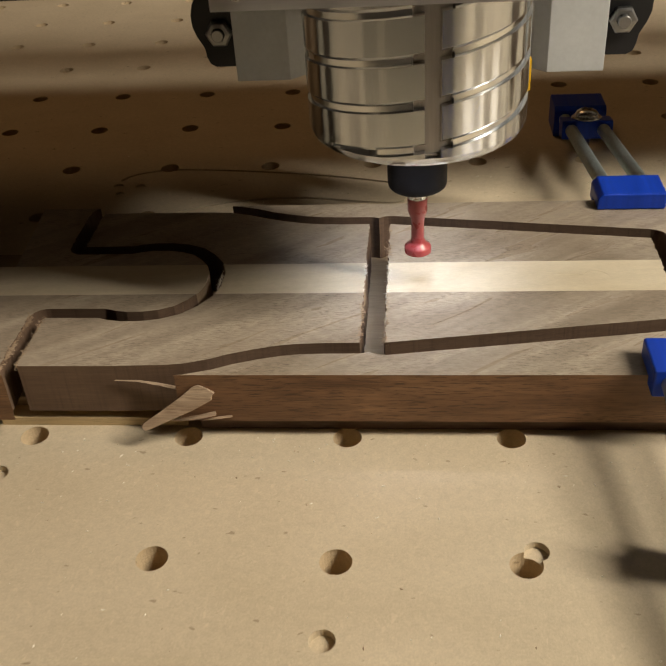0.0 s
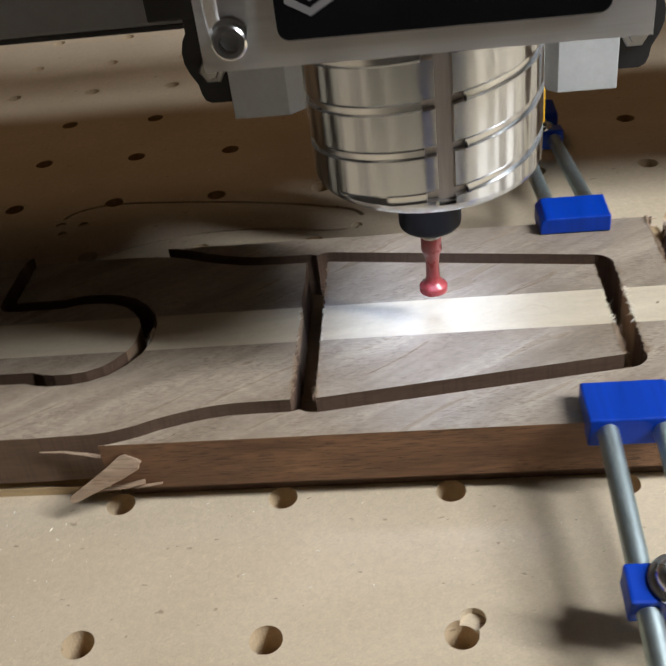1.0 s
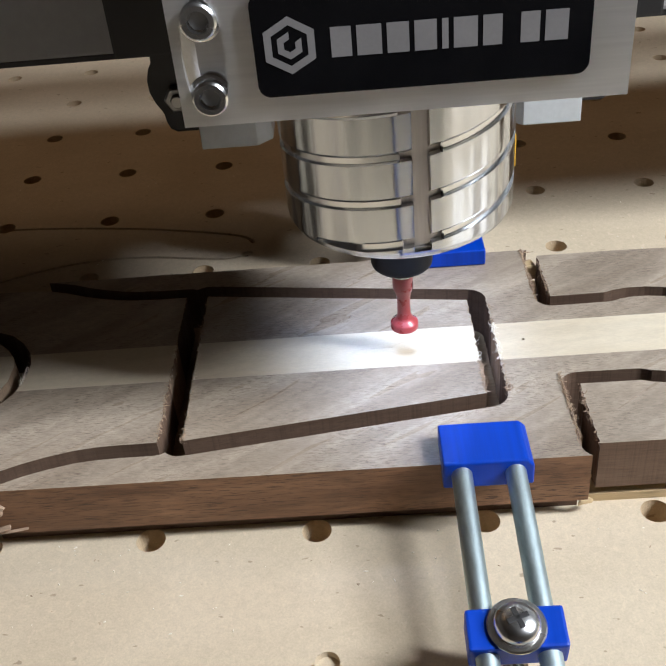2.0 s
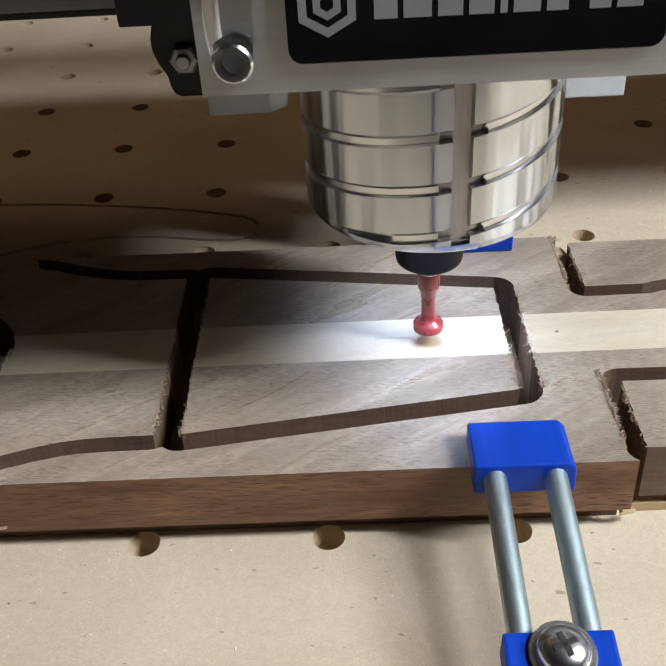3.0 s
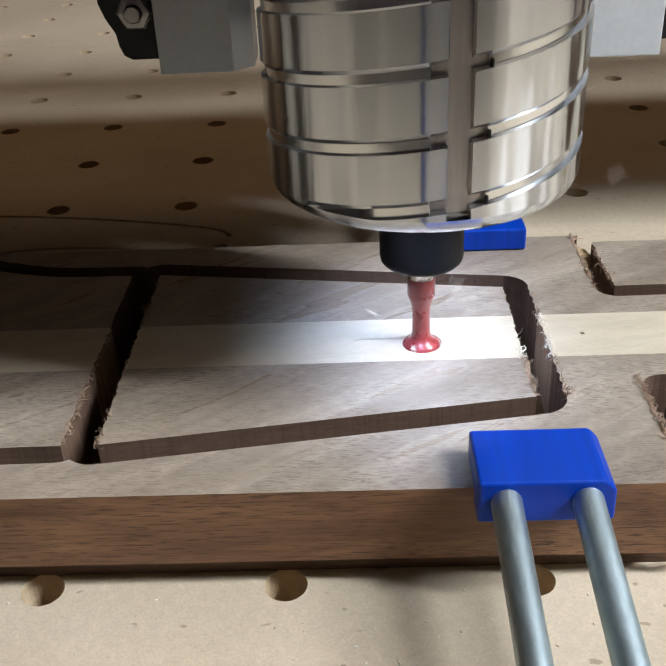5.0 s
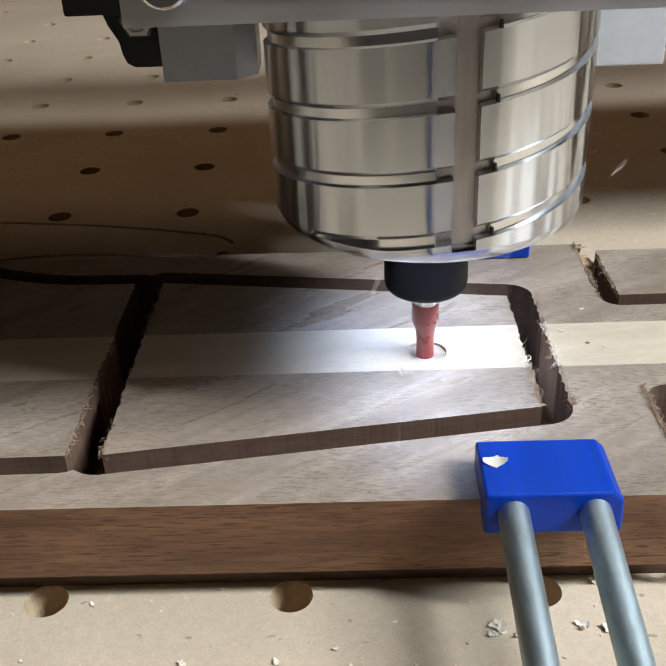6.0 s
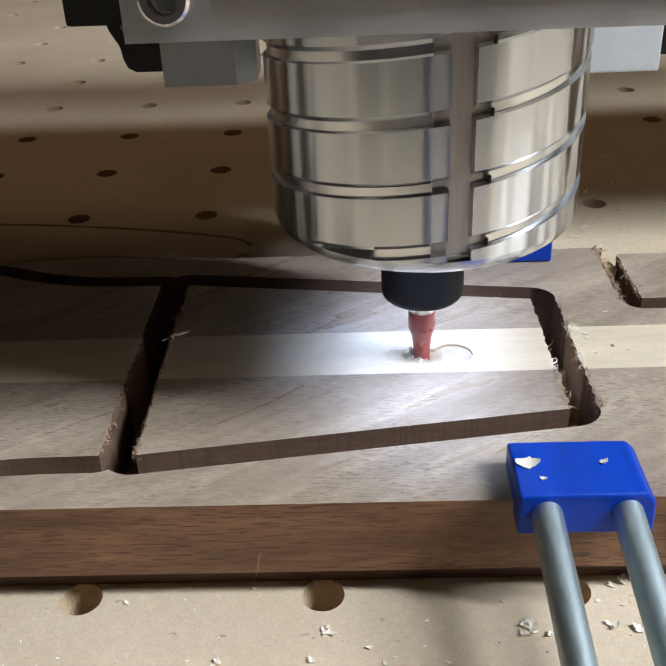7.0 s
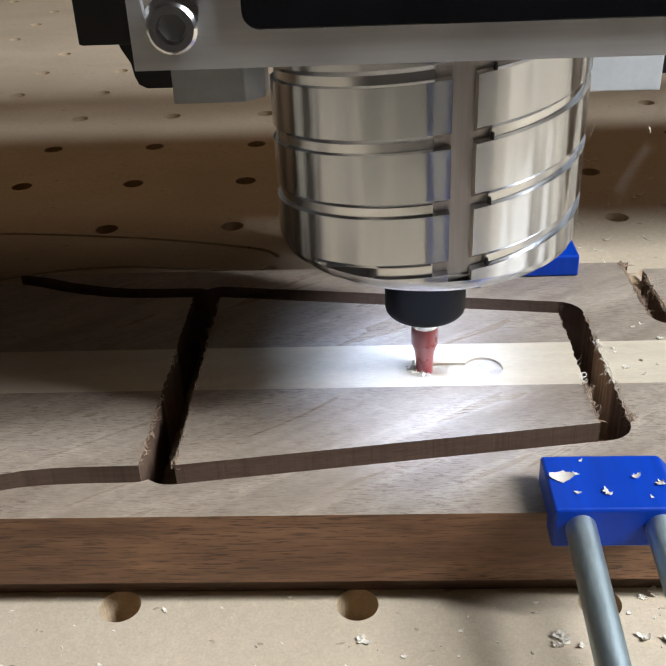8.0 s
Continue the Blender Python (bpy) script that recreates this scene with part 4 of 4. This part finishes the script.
def shavings():
    rng = random.Random(4)
    for k, (x, y, when, size) in enumerate(((1.803, 0.052, 5.3, 0.085), (2.086, 0.053, 6.55, 0.05), (1.846, -0.042, 6.8, 0.035), (1.957, -0.043, 7.5, 0.06),
                                            (2.164, 0.003, 7.6, 0.05), (1.893, 0.150, 7.35, 0.03), (2.115, -0.075, 7.7, 0.028), (1.86, 0.07, 7.2, 0.035))):
        shaving(100 + k, 1.35 * size if k == 0 else size, when, x, y, 0.617, 1.7 if k == 0 else 1.0)
    for k, (x, y, when, size) in enumerate(((1.029, -0.201, 5.95, 0.085), (1.802, -0.170, 5.0, 0.08), (1.825, -0.205, 5.1, 0.07), (1.79, -0.225, 5.2, 0.06), (2.23, -0.205, 5.1, 0.08),
                                            (2.13, -0.19, 5.15, 0.075), (2.232, 0.061, 5.3, 0.09), (1.883, -0.230, 5.4, 0.05), (1.185, -0.278, 5.6, 0.04), (0.966, -0.334, 4.9, 0.05),
                                            (0.611, -0.338, 5.2, 0.045), (0.716, 0.040, 5.5, 0.03), (0.198, -0.03, 5.0, 0.04), (2.30, -0.16, 5.5, 0.06), (2.18, 0.02, 6.6, 0.05))):
        shaving(200 + k, size, when, x, y, 0.003)
    for k in range(26):
        shaving(300 + k, rng.uniform(0.016, 0.04), rng.uniform(4.7, 7.5), rng.uniform(-0.1, 2.4), rng.uniform(-0.5, 0.02), 0.002)
    for k in range(18):
        shaving(400 + k, rng.uniform(0.02, 0.05), rng.uniform(4.8, 7.9), rng.uniform(2.25, 3.1), rng.uniform(0.95, 1.5), TOP + 0.002)
    for k in range(100):
        shaving(500 + k, rng.uniform(0.06, 0.13), 4.25 + 3.72 * k / 100, rng.uniform(2.4, 4.6), rng.uniform(2.7, 5.6), 0.002, 0.35)
    for k in range(14):
        shaving(700 + k, rng.uniform(0.03, 0.06), rng.uniform(4.4, 7.6), rng.uniform(-0.6, 1.2), rng.uniform(-0.9, -0.3), 0.002)


def crumbs():
    rng = random.Random(31)
    bm = bmesh.new()
    for _ in range(60):
        a, r = rng.uniform(1.9, 5.2), rng.uniform(0.045, 0.085)
        c = Vector((r * math.cos(a), 0.9 * r * math.sin(a) + 0.002, rng.uniform(-0.004, 0.012)))
        s = rng.uniform(0.004, 0.012)
        q = Euler([rng.uniform(0, 6.28) for _ in range(3)]).to_matrix()
        pts = [c + q @ (Vector(p) * s) for p in ((1.6, 0, 0), (0, 0.8, 0.2), (-1.3, 0, 0.3), (0, -0.7, 0.1), (0, 0, 0.7))]
        v = [bm.verts.new(p) for p in pts]
        for k in range(4):
            bm.faces.new((v[k], v[(k + 1) % 4], v[4]))
        bm.faces.new(v[:4])
    bmesh.ops.recalc_face_normals(bm, faces=bm.faces)
    return solo("cutting_dust", bm, CHIP, "pale crumbs of maple pushed along by the cutter", "sawdust", kind="stuff")


DUST = crumbs()
shavings()


def sawdust():
    """Fine specks lying about on the spoilboard."""
    rng = random.Random(8)
    for material, n in ((CHIP, 230), (SPLINTER, 60)):
        bm = bmesh.new()
        for _ in range(n):
            x, y = rng.uniform(-2.6, 3.8), rng.choice((rng.uniform(-1.9, -0.02), rng.uniform(-0.6, 0.0), rng.uniform(2.3, 5.0)))
            if math.hypot(x - round(x), y - round(y)) < 0.11:
                continue
            s, a = rng.uniform(0.003, 0.008), rng.uniform(0, 3.14)
            u, v = Vector((math.cos(a), math.sin(a), 0)) * s * rng.uniform(0.8, 2.4), Vector((-math.sin(a), math.cos(a), 0)) * s * 0.6
            c = Vector((x, y, 0.0))
            low = [bm.verts.new(c + p) for p in (u, v, -u, -v)]
            top = [bm.verts.new(c + 0.6 * p + Vector((0, 0, s * 0.7))) for p in (u, v, -u, -v)]
            bm.faces.new(top)
            for k in range(4):
                j = (k + 1) % 4
                bm.faces.new((low[k], low[j], top[j], top[k]))
        solo("sawdust", bm, material, "fine wood dust specks scattered on the spoilboard", "sawdust", kind="stuff")


sawdust()
# pale broken crumbs in the gaps of the offcut
for at, size, turn in (((2.585, 0.030, 0.085), (0.045, 0.018, 0.018), 20), ((2.600, 2.10, 0.37), (0.042, 0.055, 0.06), 8), ((2.590, 1.93, 0.30), (0.035, 0.05, 0.06), -12), ((2.590, 0.48, 0.20), (0.04, 0.10, 0.06), 4)):
    bm = box([-v for v in size], size, 0.012, 1)
    for v in bm.verts:
        v.co += 0.012 * noise.noise_vector(v.co * 40)
    solo("wood_crumb", bm, PLY, "pale torn crumb of wood in the routed gap", "wood crumb", group="crumbs", at=place(*at, 0, 0, turn))

SPINDLE = [  # seconds, x, tip height
    (0.0, 0.437, 0.706), (0.45, 0.440, 0.710), (0.6, 0.530, 0.712), (1.0, 0.972, 0.714), (1.35, 1.500, 0.716), (1.5, 1.608, 0.716), (1.65, 1.617, 0.714),
    (2.0, 1.617, 0.682), (2.2, 1.617, 0.664), (3.3, 1.617, 0.552), (3.5, 1.617, 0.535), (4.0, 1.617, 0.509), (4.5, 1.617, 0.485), (5.8, 1.617, 0.372),
    (6.0, 1.614, 0.360), (6.2, 1.603, 0.346), (6.5, 1.556, 0.341), (7.0, 1.470, 0.337), (7.5, 1.389, 0.335), (8.0, 1.334, 0.331)]


def motions():
    walk(ROUTER, [(t, place(x, 1.063, z)) for t, x, z in SPINDLE])
    walk(CARRIAGE, [(t, place(x, 1.063, 0)) for t, x, z in SPINDLE])
    walk(PLUG, [(t, place(0, 0, max(-0.04, min(0.0, z - TOP)))) for t, x, z in SPINDLE])
    walk(FILL, [(t, place(min(0.0, x - 1.617) if t > 5 else 0.0, 0, 0)) for t, x, z in SPINDLE])
    walk(DUST, [(t, place(x, KEY_Y, TOP if t > 6.25 else TOP - 0.2)) for t, x, z in SPINDLE])
    for ob, when, x, y, z, seed in FLIGHTS:
        rng = random.Random(seed)
        spin = [[rng.uniform(-70, 70) for _ in range(3)] for _ in range(2)]
        hide = place(1.60, 0.975, 0.25, *spin[0])
        lift = rng.uniform(0.25, 0.6)
        far = math.hypot(x - 1.6, y - 1.06)
        fly = 0.10 + 0.09 * far
        mid = place(0.45 * 1.6 + 0.55 * x, 0.45 * 1.06 + 0.55 * y, max(TOP, z) + lift * min(far, 1.6), *spin[1])
        rest = place(x, y, z, rng.uniform(-8, 8), rng.uniform(-8, 8), spin[1][2])
        rows = [(0.0, hide), (when, hide), (when + 0.55 * fly, mid), (when + fly, rest)]
        walk(ob, [r for r in rows if r[0] < 7.95] + [(8.0, rest if when + fly <= 8.0 else mid)])


motions()
